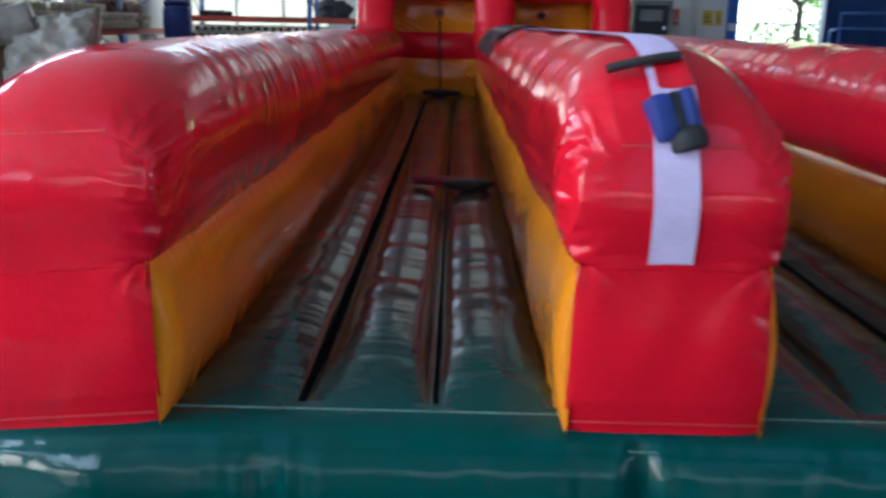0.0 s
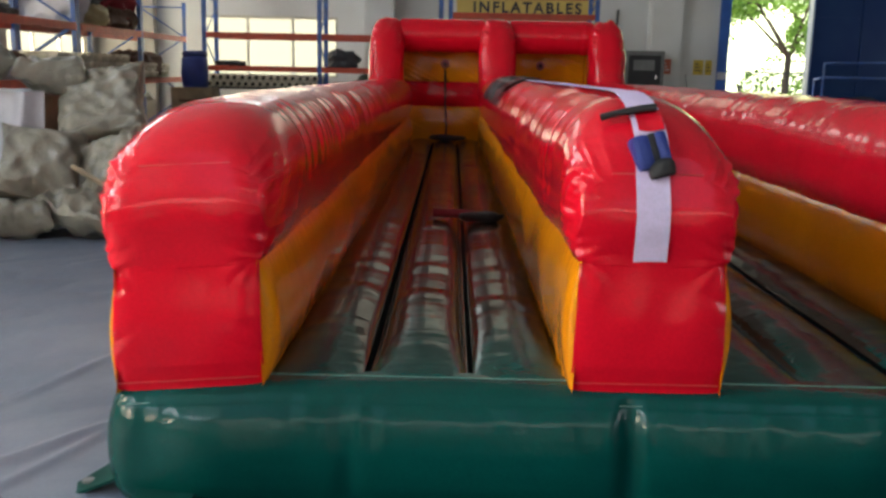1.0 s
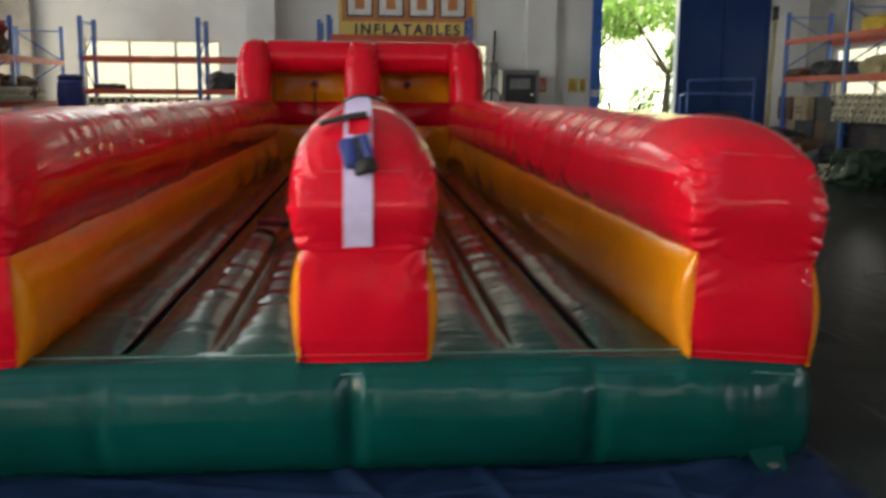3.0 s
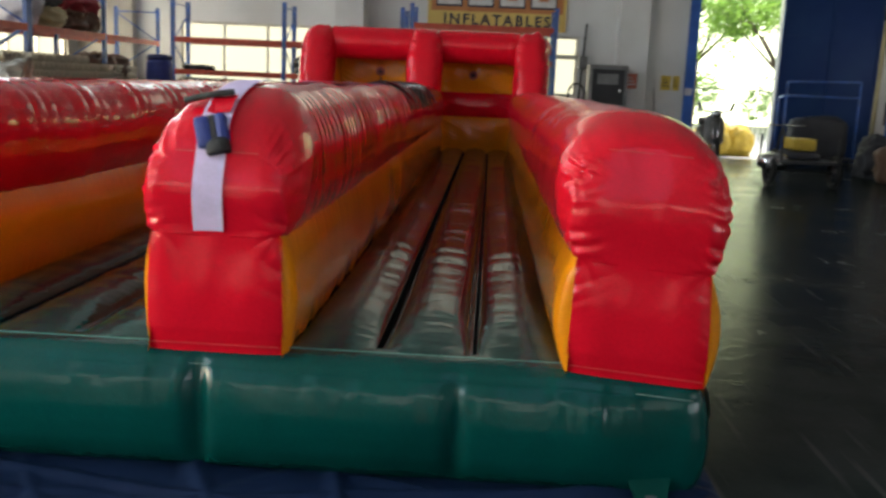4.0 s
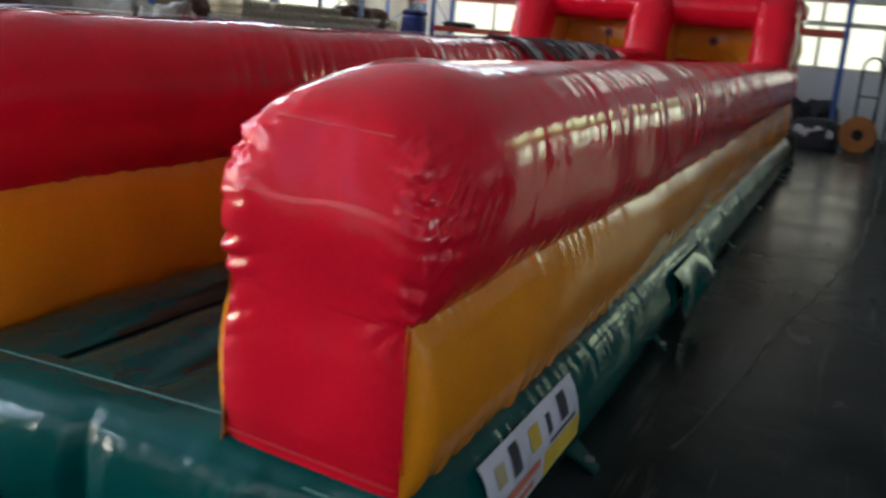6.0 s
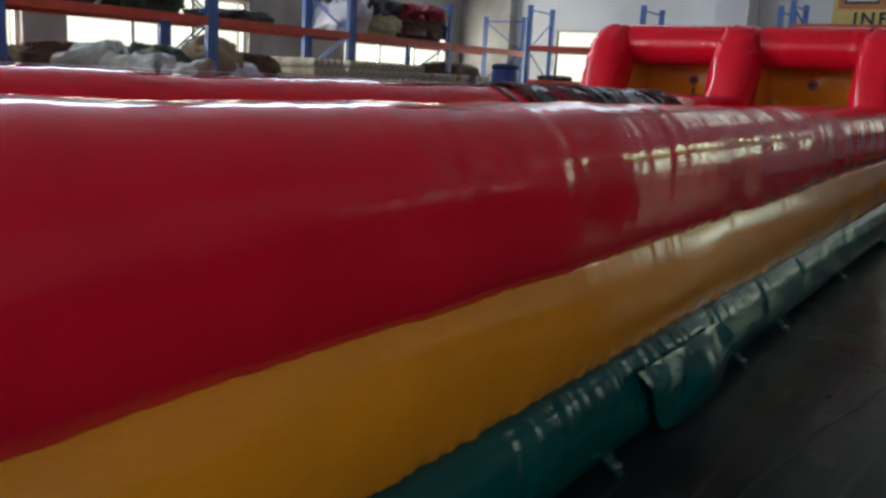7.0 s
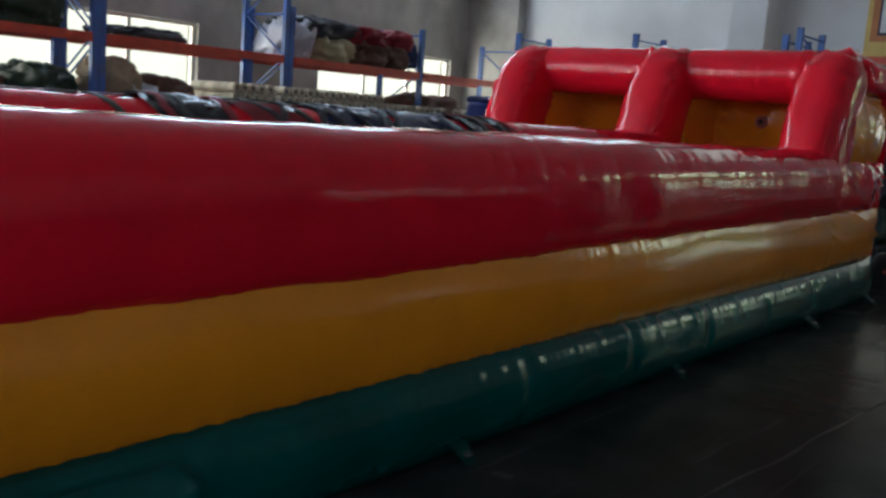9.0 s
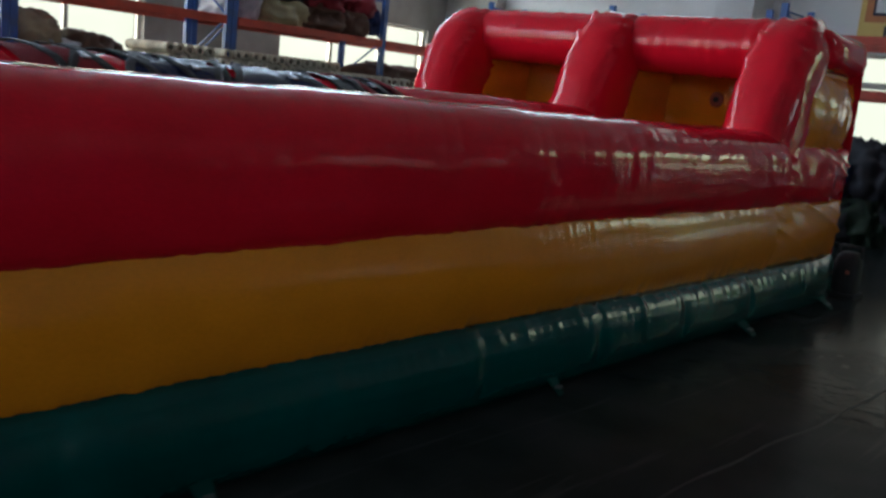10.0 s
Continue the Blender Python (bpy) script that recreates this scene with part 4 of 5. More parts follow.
ribbon("strap", [(0.06, -0.05, 0.03), (0.15, -0.12, 0.015), (0.22, -0.07, 0.01), (0.28, 0.03, 0.02)], 0.03, BLACK, stick, (0, 0, 1))

cord = new("bungee_cord")
cord.parent = run
cord["label"] = "black bungee cord hanging from its hole to the lane"
rods("cord", [[(-0.8, 11.67, 1.62), (-0.795, 11.6, 1.4), (-0.785, 11.4, 1.0), (-0.76, 11.2, 0.7), (-0.77, 11.05, 0.53), (-0.9, 10.85, 0.52)]], 0.014, BLACK, cord)
lump("cord_coil", (0.5, 0.22, 0.09), BLACK, cord, "coiled end", 8, 0.8, 0.12, 0.1, 12, 26, (-0.75, 10.85, 0.495))


def on_top(y, x, lift=0.012):
    z = 1.105 + 0.335 * math.sqrt(max(0.0, 1 - (x / 0.335) ** 2))
    return (x, y, z + lift)


def harness(y, seed, mat, mat2, long):
    g = random.Random(seed)
    h = thing("safety_harness", "dark fabric body harness with straps, draped over the middle wall", "harness", (0, y, 1.43), "harnesses on the middle wall")
    h.location = (0, 0, 0)
    nu, nv = 34, 26
    u, v = np.linspace(-1, 1, nu)[:, None], np.linspace(-1, 1, nv)[None, :]
    x = 0.27 * u + 0.03 * np.sin(3 * v + seed)
    yy = y + long * 0.5 * v * (1 + 0.15 * np.sin(4 * u + seed)) + 0.04 * np.sin(5 * u + seed)
    z = 1.105 + 0.335 * np.sqrt(np.clip(1 - (x / 0.34) ** 2, 0.02, 1)) + 0.012
    z = z + 0.014 * np.abs(waves(seed, 0.14, 0.4)(np.stack([x, yy, 0 * x * yy], -1)))
    top = np.stack([x + 0 * v, yy, z], -1)
    sheet("vest", top, mat, h, "dark folded fabric vest")
    for i in range(4):
        a = y + g.uniform(-0.6, 0.6) * long
        lean = g.uniform(-0.25, 0.25)
        ribbon("strap", [on_top(a + lean * k_ + 0.02 * g.random(), -0.325 + 0.65 * (k_ + 1) / 2, 0.024 + 0.008 * g.random()) for k_ in np.linspace(-0.98, 0.98, 15)], 0.045, mat2 if i % 2 else BLACK, h, (0, 1, 0), 0.008)
    for sx_ in (-1, 1):
        bm = bmesh.new()
        box(bm, -0.03, 0.03, -0.02, 0.02, -0.008, 0.008, 0.004)
        o = part("buckle", bm, CHROME, h, "bright metal buckle")
        o.matrix_basis = pose(*on_top(y + 0.1 * sx_, 0.16 * sx_, 0.03), 0, 25 * sx_, 20)
    return h


for y, sd, m, m2, ln in ((5.3, 1, NYLON, MAROON, 0.5), (5.85, 2, MAROON, BLACK, 0.5), (6.45, 3, NYLON_BLUE, BLACK, 0.62), (7.1, 4, NYLON_BLUE, NYLON, 0.6), (7.75, 5, NYLON, MAROON, 0.5)):
    harness(y, sd, m, m2, ln)
stp = thing("long_strap", "single black strap lying across the red tube", "strap", (0, 0, 0))
ribbon("webbing", [on_top(4.65 + 0.25 * k_, -0.31 + 0.62 * k_, 0.012) for k_ in np.linspace(0, 1, 18)], 0.04, BLACK, stp, (0, 1, 0))

# ---------------------------------------------------------------- sheets on the floor
def floor_sheet(name, x0, x1, y0, y1, mat, label, seed, z=0.006):
    x, y = np.linspace(x0, x1, 300)[:, None], np.linspace(y0, y1, 420)[None, :]
    p = np.stack([x + 0 * y, y + 0 * x, 0 * x * y], -1)
    rg = np.random.default_rng(seed)
    ridge = 0 * x * y
    for _ in range(46):
        cx, cy, an, ln = rg.uniform(x0, x1), rg.uniform(y0, y1), rg.uniform(0, np.pi), rg.uniform(0.5, 2.2)
        dx, dy = x - cx, y - cy
        along, off = dx * math.cos(an) + dy * math.sin(an), -dx * math.sin(an) + dy * math.cos(an)
        off = off + 0.05 * np.sin(along * 2.5 + cx)
        ridge = np.maximum(ridge, np.exp(-(off / 0.035) ** 2) * np.clip(1 - (along / ln) ** 2, 0, 1) * rg.uniform(0.4, 1.0))
    h = z + 0.026 * ridge + 0.007 * np.abs(waves(seed + 1, 0.3, 0.9)(p))
    t = np.clip(np.minimum(np.minimum(x - x0, x1 - x), np.minimum(y - y0, y1 - y)) / 0.05, 0, 1)
    p[..., 2] = z * 0.3 + (h - z * 0.3) * t
    tagged(sheet(name, p, mat), label, "ground sheet")


floor_sheet("ground_sheet", -7.2, -1.7, -3.0, 9.0, TARP, "wrinkled blue-grey plastic sheet spread on the floor", 51)
floor_sheet("ground_sheet", -1.69, 1.9, -3.2, 0.6, TARP_UNLIT, "creased blue plastic sheet under the inflatable, coloured darker as unlit", 57)

# pale rubbed line along the floor beside the inflatable
y = np.linspace(1.6, 12.5, 90)
x = np.interp(y, [1.6, 4.4, 5.8, 7.5, 9.5, 12.5], [2.2, 2.56, 2.78, 2.9, 3.0, 3.12]) + 0.012 * np.sin(3.1 * y) + 0.008 * np.sin(7.7 * y)
half_w = 0.006 + 0.004 * np.sin(5.3 * y) ** 2
RUBBED = material("rubbed_concrete", (0.045, 0.047, 0.046), 0.5, spots=(0.03, 0.034, 0.034), scale=4, gloss=0.1)
tagged(sheet("floor_line", np.stack([np.stack([x - half_w, y, 0 * y + 0.0015], -1), np.stack([x, y, 0 * y + 0.003], -1), np.stack([x + half_w, y, 0 * y + 0.0015], -1)], 1), RUBBED),
       "thin pale rubbed line on the dark floor", "floor line", kind="structure")

# ---------------------------------------------------------------- storage racks
def rack(name, at, turn, stops, deep, high, levels, label):
    """Pallet rack along its own x, front at y = 0: blue frames, orange beams."""
    r = thing(name, label, "pallet rack", at, "storage racks")
    r.matrix_basis = pose(*at, 0, 0, turn)
    for x in stops:
        for y in (0.04, deep - 0.04):
            bm = bmesh.new()
            box(bm, x - 0.045, x + 0.045, y - 0.035, y + 0.035, 0, high)
            up = part("upright", bm, STEEL_BLUE, r)
            slab("foot_plate", x - 0.07, x + 0.07, y - 0.06, y + 0.06, 0, 0.012, STEEL_BLUE, up)
        z, k_ = 0.25, 0
        while z < high - 0.3:
            bm = bmesh.new()
            a, b = (0.04, deep - 0.04) if k_ % 2 else (deep - 0.04, 0.04)
            rod(bm, (x, a, z), (x, b, min(high - 0.1, z + 0.62)), 0.016, 6)
            part("brace", bm, STEEL_BLUE, r)
            z, k_ = z + 0.62, k_ + 1
        for z in (0.2, high - 0.1):
            bm = bmesh.new()
            rod(bm, (x, 0.04, z), (x, deep - 0.04, z), 0.016, 6)
            part("tie", bm, STEEL_BLUE, r)
    for xa, xb in zip(stops, stops[1:]):
        for z in levels:
            for y in (-0.01, deep - 0.03):
                bm = bmesh.new()
                box(bm, xa + 0.046, xb - 0.046, y, y + 0.04, z - 0.115, z, 0.006)
                box(bm, xa + 0.046, xb - 0.046, y + 0.003, y + 0.037, z - 0.07, z - 0.05)
                part("beam", bm, STEEL_ORANGE, r)
    return r


RX = -6.5
rack("pallet_rack", (RX, -6.45, 0), 90, [3.0 * i for i in range(6)], 1.03, 3.7, (1.28, 2.13), "blue and orange pallet rack loaded with bundles")
rack("pallet_rack", (RX, 8.65, 0), 90, [0, 2.93], 1.03, 3.7, (1.28, 2.13), "blue and orange pallet rack loaded with bundles")
rack("pallet_rack", (RX, 11.68, 0), 90, [0, 2.93, 5.86], 1.03, 2.85, (1.28, 2.13), "blue and orange pallet rack loaded with rolls")
rack("pallet_rack", (-5.82, 16.4, 0), 0, [0, 2.38, 4.87], 1.07, 3.0, (1.54, 2.21), "blue and orange pallet rack before the windows")
rack("pallet_rack", (-0.75, 16.4, 0), 0, [0, 3.0], 1.07, 3.1, (2.02, 2.7), "blue and orange pallet rack before the windows")
rack("pallet_rack", (9.2, 16.5, 0), -90, [0, 2.6, 5.2, 7.8], 1.05, 3.3, (1.92, 2.72), "blue and orange pallet rack by the side wall")

# bundles and folded inflatables on the upper shelves of the side rack
g = random.Random(12)


def bundle(at, size, mat, seed, label, cat="bundle", square=0.7, rough=0.16, fold=0.1, turn=0.0, name="folded_bundle", ties=True):
    t = thing(name, label, cat, at, "bundles on the racks")
    lump("roll", size, mat, t, "", seed, square, rough, fold + 0.16, 34, 56, (0, 0, 0), turn, (0.12, 0.4))
    if ties:
        bm = bmesh.new()
        rod(bm, (0, -size[1] * 0.4, size[2] * 0.84), (0.02, size[1] * 0.4, size[2] * 0.84), 0.012, 6)
        part("tie_strap", bm, BLACK, t)
    return t


for y, s_, m, lb in ((12.15, (0.85, 0.55, 0.6), SHEET_WHITE, "crumpled white plastic wrapped bundle on a rack shelf"),
                     (12.75, (0.95, 0.8, 0.42), TAN, "folded tan canvas bundle on a rack shelf"),
                     (13.55, (0.95, 0.85, 0.45), RUST, "brown rolled canvas bundle on a rack shelf"),
                     (14.3, (0.9, 0.7, 0.4), RUST, "brown rolled canvas bundle on a rack shelf"),
                     (7.9, (0.9, 1.0, 0.75), DARK_GREEN, "large dark green folded bundle on a rack shelf"),
                     (6.4, (0.9, 1.2, 0.5), CHARCOAL, "charcoal folded inflatable on a rack shelf"),
                     (4.6, (0.9, 1.1, 0.5), TAN, "tan folded inflatable on a rack shelf"),
                     (9.6, (0.8, 1.0, 0.16), CHARCOAL, "flat charcoal bundle on a rack shelf")):
    bundle((RX - 0.5, y - 0.2, 2.13), s_, m, int(y * 10), lb, turn=g.uniform(-0.2, 0.2))
for y, z, s_, m, lb in ((12.7, 2.57, (0.9, 1.25, 0.34), CHARCOAL, "dark charcoal bundle stacked on folded canvas"),
                        (13.65, 2.56, (0.85, 0.7, 0.32), MAROON, "crimson folded vinyl bundle stacked high"),
                        (14.35, 2.54, (0.8, 0.6, 0.34), MAROON, "crimson folded vinyl bundle stacked high"),
                        (14.7, 2.3, (0.8, 0.35, 0.5), NAVY, "navy folded bundle at the rack end")):
    bundle((RX - 0.5, y - 0.2, z - 0.11), s_, m, int(y * 11), lb, turn=g.uniform(-0.2, 0.2))
for y, s_, m, lb in ((3.9, (0.9, 1.1, 0.5), RUST, "brown bundle on the middle shelf"), (5.3, (0.9, 1.1, 0.55), CHARCOAL, "charcoal bundle on the middle shelf"),
                     (6.9, (0.9, 1.3, 0.38), RUST, "brown bundle on the middle shelf"), (8.2, (0.9, 0.7, 0.42), DARK_GREEN, "dark green bundle on the middle shelf"),
                     (9.2, (0.8, 0.6, 0.56), CARD, "pale brown bundle on the middle shelf"), (10.0, (0.8, 0.5, 0.42), RUST, "brown bundle on the middle shelf")):
    bundle((RX - 0.5, y - 0.2, 1.28), s_, m, int(y * 13), lb, turn=g.uniform(-0.2, 0.2))
bundle((RX - 0.45, 15.3, 1.28), (0.8, 1.5, 0.5), RUST, 71, "long brown canvas heap on the middle shelf")
bundle((-5.4, 16.9, 1.54), (0.5, 0.5, 0.1), CHARCOAL, 73, "small dark bundle on the rack", ties=False)
bundle((-2.95, 16.8, 1.54), (0.55, 0.5, 0.34), CHARCOAL, 72, "dark crumpled bundle beside the rack frame")
bundle((RX - 0.4, 9.3, 1.28), (0.7, 0.6, 0.3), SHEET_WHITE, 75, "pale plastic wrapped bundle on the shelf")


def roll(ob_parent_at, axis, length, r, tilt, mat):
    t = thing("fabric_roll", "hollow cardboard tube roll of fabric, stacked on the rack", "fabric roll", ob_parent_at, "fabric rolls")
    n = 20
    a = np.linspace(0, 2 * np.pi, n + 1)
    prof = [(0.0, r), (length, r), (length, r * 0.55), (length - 0.08, r * 0.52), (length - 0.09, 0.001)]
    prof = [(0.09, 0.001), (0.08, r * 0.52), (0.0, r * 0.55)] + prof
    G = np.array([[(l_, rr * math.cos(q), rr * math.sin(q)) for q in a] for l_, rr in prof])
    if axis == "y":
        G = G[..., [1, 0, 2]]
    o = sheet("roll", G[2:6], mat, t)
    for f in o.data.polygons:
        f.use_smooth = False
    c = sheet("core_end", G[6:], HOLE, t, "dark hollow core")
    c2 = sheet("core_end", G[:3], HOLE, t, "dark hollow core")
    return t


first = {"x": None, "y": None}
for k_ in range(39):
    for row in range(3):
        if g.random() < 0.12 and row == 2:
            continue
        y = 10.0 + k_ * 0.155 + (row % 2) * 0.07
        at = (RX - 0.95 + g.uniform(0, 0.06), y, 1.35 + row * 0.13)
        if y < 10.6 and row > 0 or y > 13.6 and row > 1:
            continue
        if first["x"] is None:
            first["x"] = roll(at, "x", 1.0, 0.07, 0, OLIVE)
        else:
            copy_thing(first["x"], pose(*at))
for k_ in range(15):
    for row in range(2):
        at = (-5.7 + k_ * 0.15 + (row % 2) * 0.07, 16.3 + g.uniform(-0.03, 0.05), 1.17 + row * 0.13)
        if first["y"] is None:
            first["y"] = roll(at, "y", 1.1, 0.07, 0, OLIVE)
        else:
            copy_thing(first["y"], pose(*at))
stand = thing("roll_trestle", "low steel trestle carrying the fabric rolls", "trestle", (-4.6, 16.95, 0))
slab("top_plate", -1.25, 1.25, -0.45, 0.45, 1.06, 1.1, DARK_STEEL, stand)
for x in (-1.2, 1.2):
    for y in (-0.4, 0.4):
        slab("leg", x - 0.03, x + 0.03, y - 0.03, y + 0.03, 0, 1.05, DARK_STEEL, stand)

drum = thing("blue_drum", "blue plastic drum with loose cloth on a stack of cartons", "drum", (-5.75, 15.4, 1.1))
bm = bmesh.new()
for z0, z1, ra, rb in ((0, 0.05, 0.22, 0.25), (0.05, 0.28, 0.25, 0.26), (0.28, 0.32, 0.27, 0.27), (0.32, 0.55, 0.26, 0.25), (0.55, 0.6, 0.25, 0.21)):
    rod(bm, (0, 0, z0), (0, 0, z1), ra, 24, rb)
part("barrel", bm, BLUE_CLOTH, drum, smooth=False)
lump("cloth", (0.42, 0.4, 0.14), NAVY, drum, "crumpled navy cloth", 17, 0.8, 0.15, 0.12, 14, 24, (0.02, 0, 0.58))


def carton(at, size, mat, turn=0.0, label="closed cardboard carton in a stack"):
    t = thing("carton", label, "carton", at, "cartons")
    t.matrix_basis = pose(*at, 0, 0, turn)
    slab("carton_body", -size[0] / 2, size[0] / 2, -size[1] / 2, size[1] / 2, 0, size[2], mat, t, bevel=0.008)
    slab("tape", -size[0] / 2 - 0.001, size[0] / 2 + 0.001, -0.025, 0.025, size[2] * 0.75, size[2] + 0.002, TAN, t, "strip of tan tape")
    for k_ in range(2):
        slab("printed_bar", -size[0] * 0.32, size[0] * 0.1, -size[1] / 2 - 0.002, -size[1] / 2, size[2] * (0.3 + 0.2 * k_), size[2] * (0.38 + 0.2 * k_), RUST, t)
    return t


for z in (0, 0.55):
    carton((-5.75, 15.4, z), (0.8, 0.7, 0.55), CARD, 4)

# heap of woven sacks on the floor by the rack
SACKS = [(-4.6, 5.1, 0.0, 0.75, 0.6, 0.32, 0.2), (-3.95, 5.2, 0.0, 0.85, 0.6, 0.3, -0.2), (-5.6, 4.9, 0.0, 0.95, 0.7, 0.4, 0.1), (-6.4, 4.3, 0.0, 1.0, 0.8, 0.45, 0.5),
         (-4.42, 5.3, 0.22, 0.72, 0.55, 0.68, 0.5), (-3.8, 5.35, 0.2, 0.7, 0.55, 0.6, -0.4), (-4.0, 5.75, 0.68, 0.78, 0.55, 0.75, 0.2), (-4.5, 5.85, 1.2, 0.6, 0.5, 0.36, 0.3),
         (-3.55, 5.95, 0.0, 0.7, 0.6, 0.8, 0.3), (-4.1, 6.1, 0.0, 0.8, 0.6, 0.85, 0.0), (-3.5, 6.2, 0.5, 0.6, 0.55, 0.4, 1.0), (-5.2, 5.8, 1.22, 0.6, 0.5, 0.26, 0.6)]


def sack(at, a, b, c, turn, tip, seed):
    """A stuffed sack: a plump pillow with drawn-out corners, and creases that run in from its edges."""
    t = thing("woven_sack", "stuffed grey woven plastic sack in a heap", "sack", at, "heap of sacks")
    n = 44
    w = np.sin(np.linspace(-np.pi / 2, np.pi / 2, n))
    u, v = w[:, None] + 0 * w[None, :], w[None, :] + 0 * w[:, None]
    pinch = 1 - 0.16 * (1 - v ** 2) * u ** 4
    pinch2 = 1 - 0.16 * (1 - u ** 2) * v ** 4
    plump = np.sqrt(np.clip((1 - u ** 4) * (1 - v ** 4), 0, 1)) ** 0.75
    dent, fine = waves(seed, 0.35, 0.9), waves(seed + 50, 0.1, 0.4, 10)
    rim = np.maximum(np.abs(u), np.abs(v)) ** 2
    shells = []
    for sg in (1, -1):
        q = np.stack([u * a / 2 * pinch, v * b / 2 * pinch2, sg * c / 2 * plump], -1)
        q[..., 2] += sg * plump * (0.05 * dent(q + 3.0 * sg) - 0.075 * np.abs(fine(q)) * (0.45 + 0.55 * rim))
        q[..., :2] *= 1 + 0.05 * dent(q * 0.8 + 5.0)[..., None]
        shells.append(q)
    up, lo = shells
    G = np.concatenate([up, lo[::-1]], 0)
    m = np.array(pose(0, 0, 0, tip[0], tip[1], turn).to_3x3())
    G = G @ m.T
    G[..., 2] -= G[..., 2].min()
    sheet("bag", G, SACK, t)
    bm = bmesh.new()
    end_ = m @ np.array([a * 0.47, 0, 0])
    mid = float((np.concatenate([up, lo], 0) @ m.T)[..., 2].min())
    rod(bm, (end_[0], end_[1], end_[2] - mid), (end_[0] * 1.12, end_[1] * 1.12, end_[2] * 1.12 - mid + 0.02), 0.035, 8, 0.055)
    part("tied_neck", bm, SACK, t, "gathered tied neck")
    return t


gs = random.Random(5)
for i, (x, y, z, a, b, c, t_) in enumerate(SACKS):
    steep = c > 0.5
    tip = (gs.uniform(-14, 14), gs.uniform(-12, 12)) if not steep else (gs.uniform(48, 66), gs.uniform(-25, 25))
    sack((x + 0.1, y - 0.15, z), a * 1.08, b * 1.1 if not steep else max(c, 0.6) * 1.1, max(0.36, c * 0.95) if not steep else b * 0.75, math.degrees(t_) * (0.5 if steep else 1), tip, 200 + i)
pl = thing("wooden_pole", "pale wooden pole leaning on the heap of sacks", "pole", (0, 0, 0))
rods("shaft", [[(-3.95, 4.92, 0.64), (-3.35, 4.9, 0.3), (-2.86, 4.9, 0.03)]], 0.024, CARD, pl)
ws = thing("plastic_cover", "white plastic sheet hanging over stacked goods", "plastic sheet", (0, 0, 0))
u, v = np.linspace(0, 1, 60)[:, None], np.linspace(0, 1, 40)[None, :]
fold = 0.09 * np.abs(waves(66, 0.25, 0.7)(np.stack([u * 1.5 + 0 * v, 0.25 * v + 0 * u, 0 * u * v], -1)))
sheet("cover", np.stack([-5.55 + 1.1 * u + 0 * v, 5.4 + 0.1 * u + fold - 0.25 * v, 1.25 - 1.2 * v + 0 * u], -1), SHEET_WHITE, ws)
sheet("cover_top", np.stack([-5.55 + 1.1 * u + 0 * v, 5.4 + 0.1 * u + 0.9 * v, 1.25 + 0.06 * fold + 0 * u + 0.0 * v], -1), SHEET_WHITE, ws)
slab("goods", -5.5, -4.52, 5.65, 6.25, 0, 1.2, CARD, ws, "stacked goods under the sheet")

# ---------------------------------------------------------------- along the end wall
board = thing("wall_sign", "large yellow and orange painted company sign on the end wall", "sign", (0, BACK - 0.06, 0))
slab("panel", -0.62, 2.65, -0.0, 0.05, 2.78, 4.3, SIGN_YELLOW, board)
slab("orange_field", -0.54, 2.57, -0.004, 0.0, 3.18, 4.22, SIGN_ORANGE, board, "orange field")
for i in range(4):
    x = -0.4 + i * 0.74
    slab("dark_shape", x - 0.03, x + 0.6, -0.008, -0.004, 3.28, 4.03, SIGN_DARK, board)
    slab("white_shape", x + 0.01, x + 0.56, -0.012, -0.008, 3.33, 4.0, SIGN_WHITE, board)
    slab("inner_shape", x + 0.17, x + 0.4, -0.014, -0.012, 3.46, 3.86, SIGN_ORANGE, board)
txt = bpy.data.curves.new("lettering", "FONT")
txt.body, txt.size, txt.extrude, txt.align_x = "INFLATABLES", 0.34, 0.004, "CENTER"
txt.space_character, txt.offset = 1.3, 0.01
words = new("lettering", txt)
words.parent = board
words.matrix_basis = pose(1.02, -0.008, 2.885, 90, 0, 0)
txt.materials.append(SIGN_DARK)


def notice(x, z, w, h, mat, y, label):
    t = thing("wall_notice", label, "notice", (x, y, z), "notices on the wall")
    slab("sheet", 0, w, -0.006, 0, 0, h, mat, t)
    for k_ in range(3):
        slab("printed_bar", w * 0.15, w * (0.85 - 0.15 * k_), -0.008, -0.006, h * (0.25 + 0.22 * k_), h * (0.33 + 0.22 * k_), SIGN_DARK if mat is NOTE_YELLOW else SIGN_WHITE, t)


notice(4.08, 1.55, 0.26, 0.34, NOTE_RED, BACK - 0.5, "small red paper notice on the pilaster")
notice(4.98, 1.55, 0.24, 0.34, NOTE_YELLOW, BACK, "yellow warning notice on the wall")
notice(5.26, 1.55, 0.16, 0.34, NOTE_YELLOW, BACK, "narrow yellow warning notice on the wall")

red_board = thing("wall_board", "small red slatted board fixed on the side wall", "board", (LEFT, 7.55, 2.3), "notices on the wall")
for k_ in range(4):
    slab("upright_slat", 0.0, 0.03, 0.05 + 0.12 * k_, 0.11 + 0.12 * k_, 0.0, 0.34, NOTE_RED, red_board)
for z in (0.0, 0.3):
    slab("rail", 0.03, 0.045, 0.0, 0.55, z, z + 0.05, NOTE_RED, red_board)

cab = thing("control_cabinet", "grey steel cabinet with a dark window on legs", "cabinet", (3.6, 18.3, 0))
for x in (-0.42, 0.36):
    for y in (-0.25, 0.2):
        slab("leg", x, x + 0.06, y, y + 0.06, 0, 1.0, GREY_STEEL, cab)
slab("body", -0.44, 0.44, -0.28, 0.28, 1.0, 2.05, GREY_STEEL, cab, bevel=0.012)
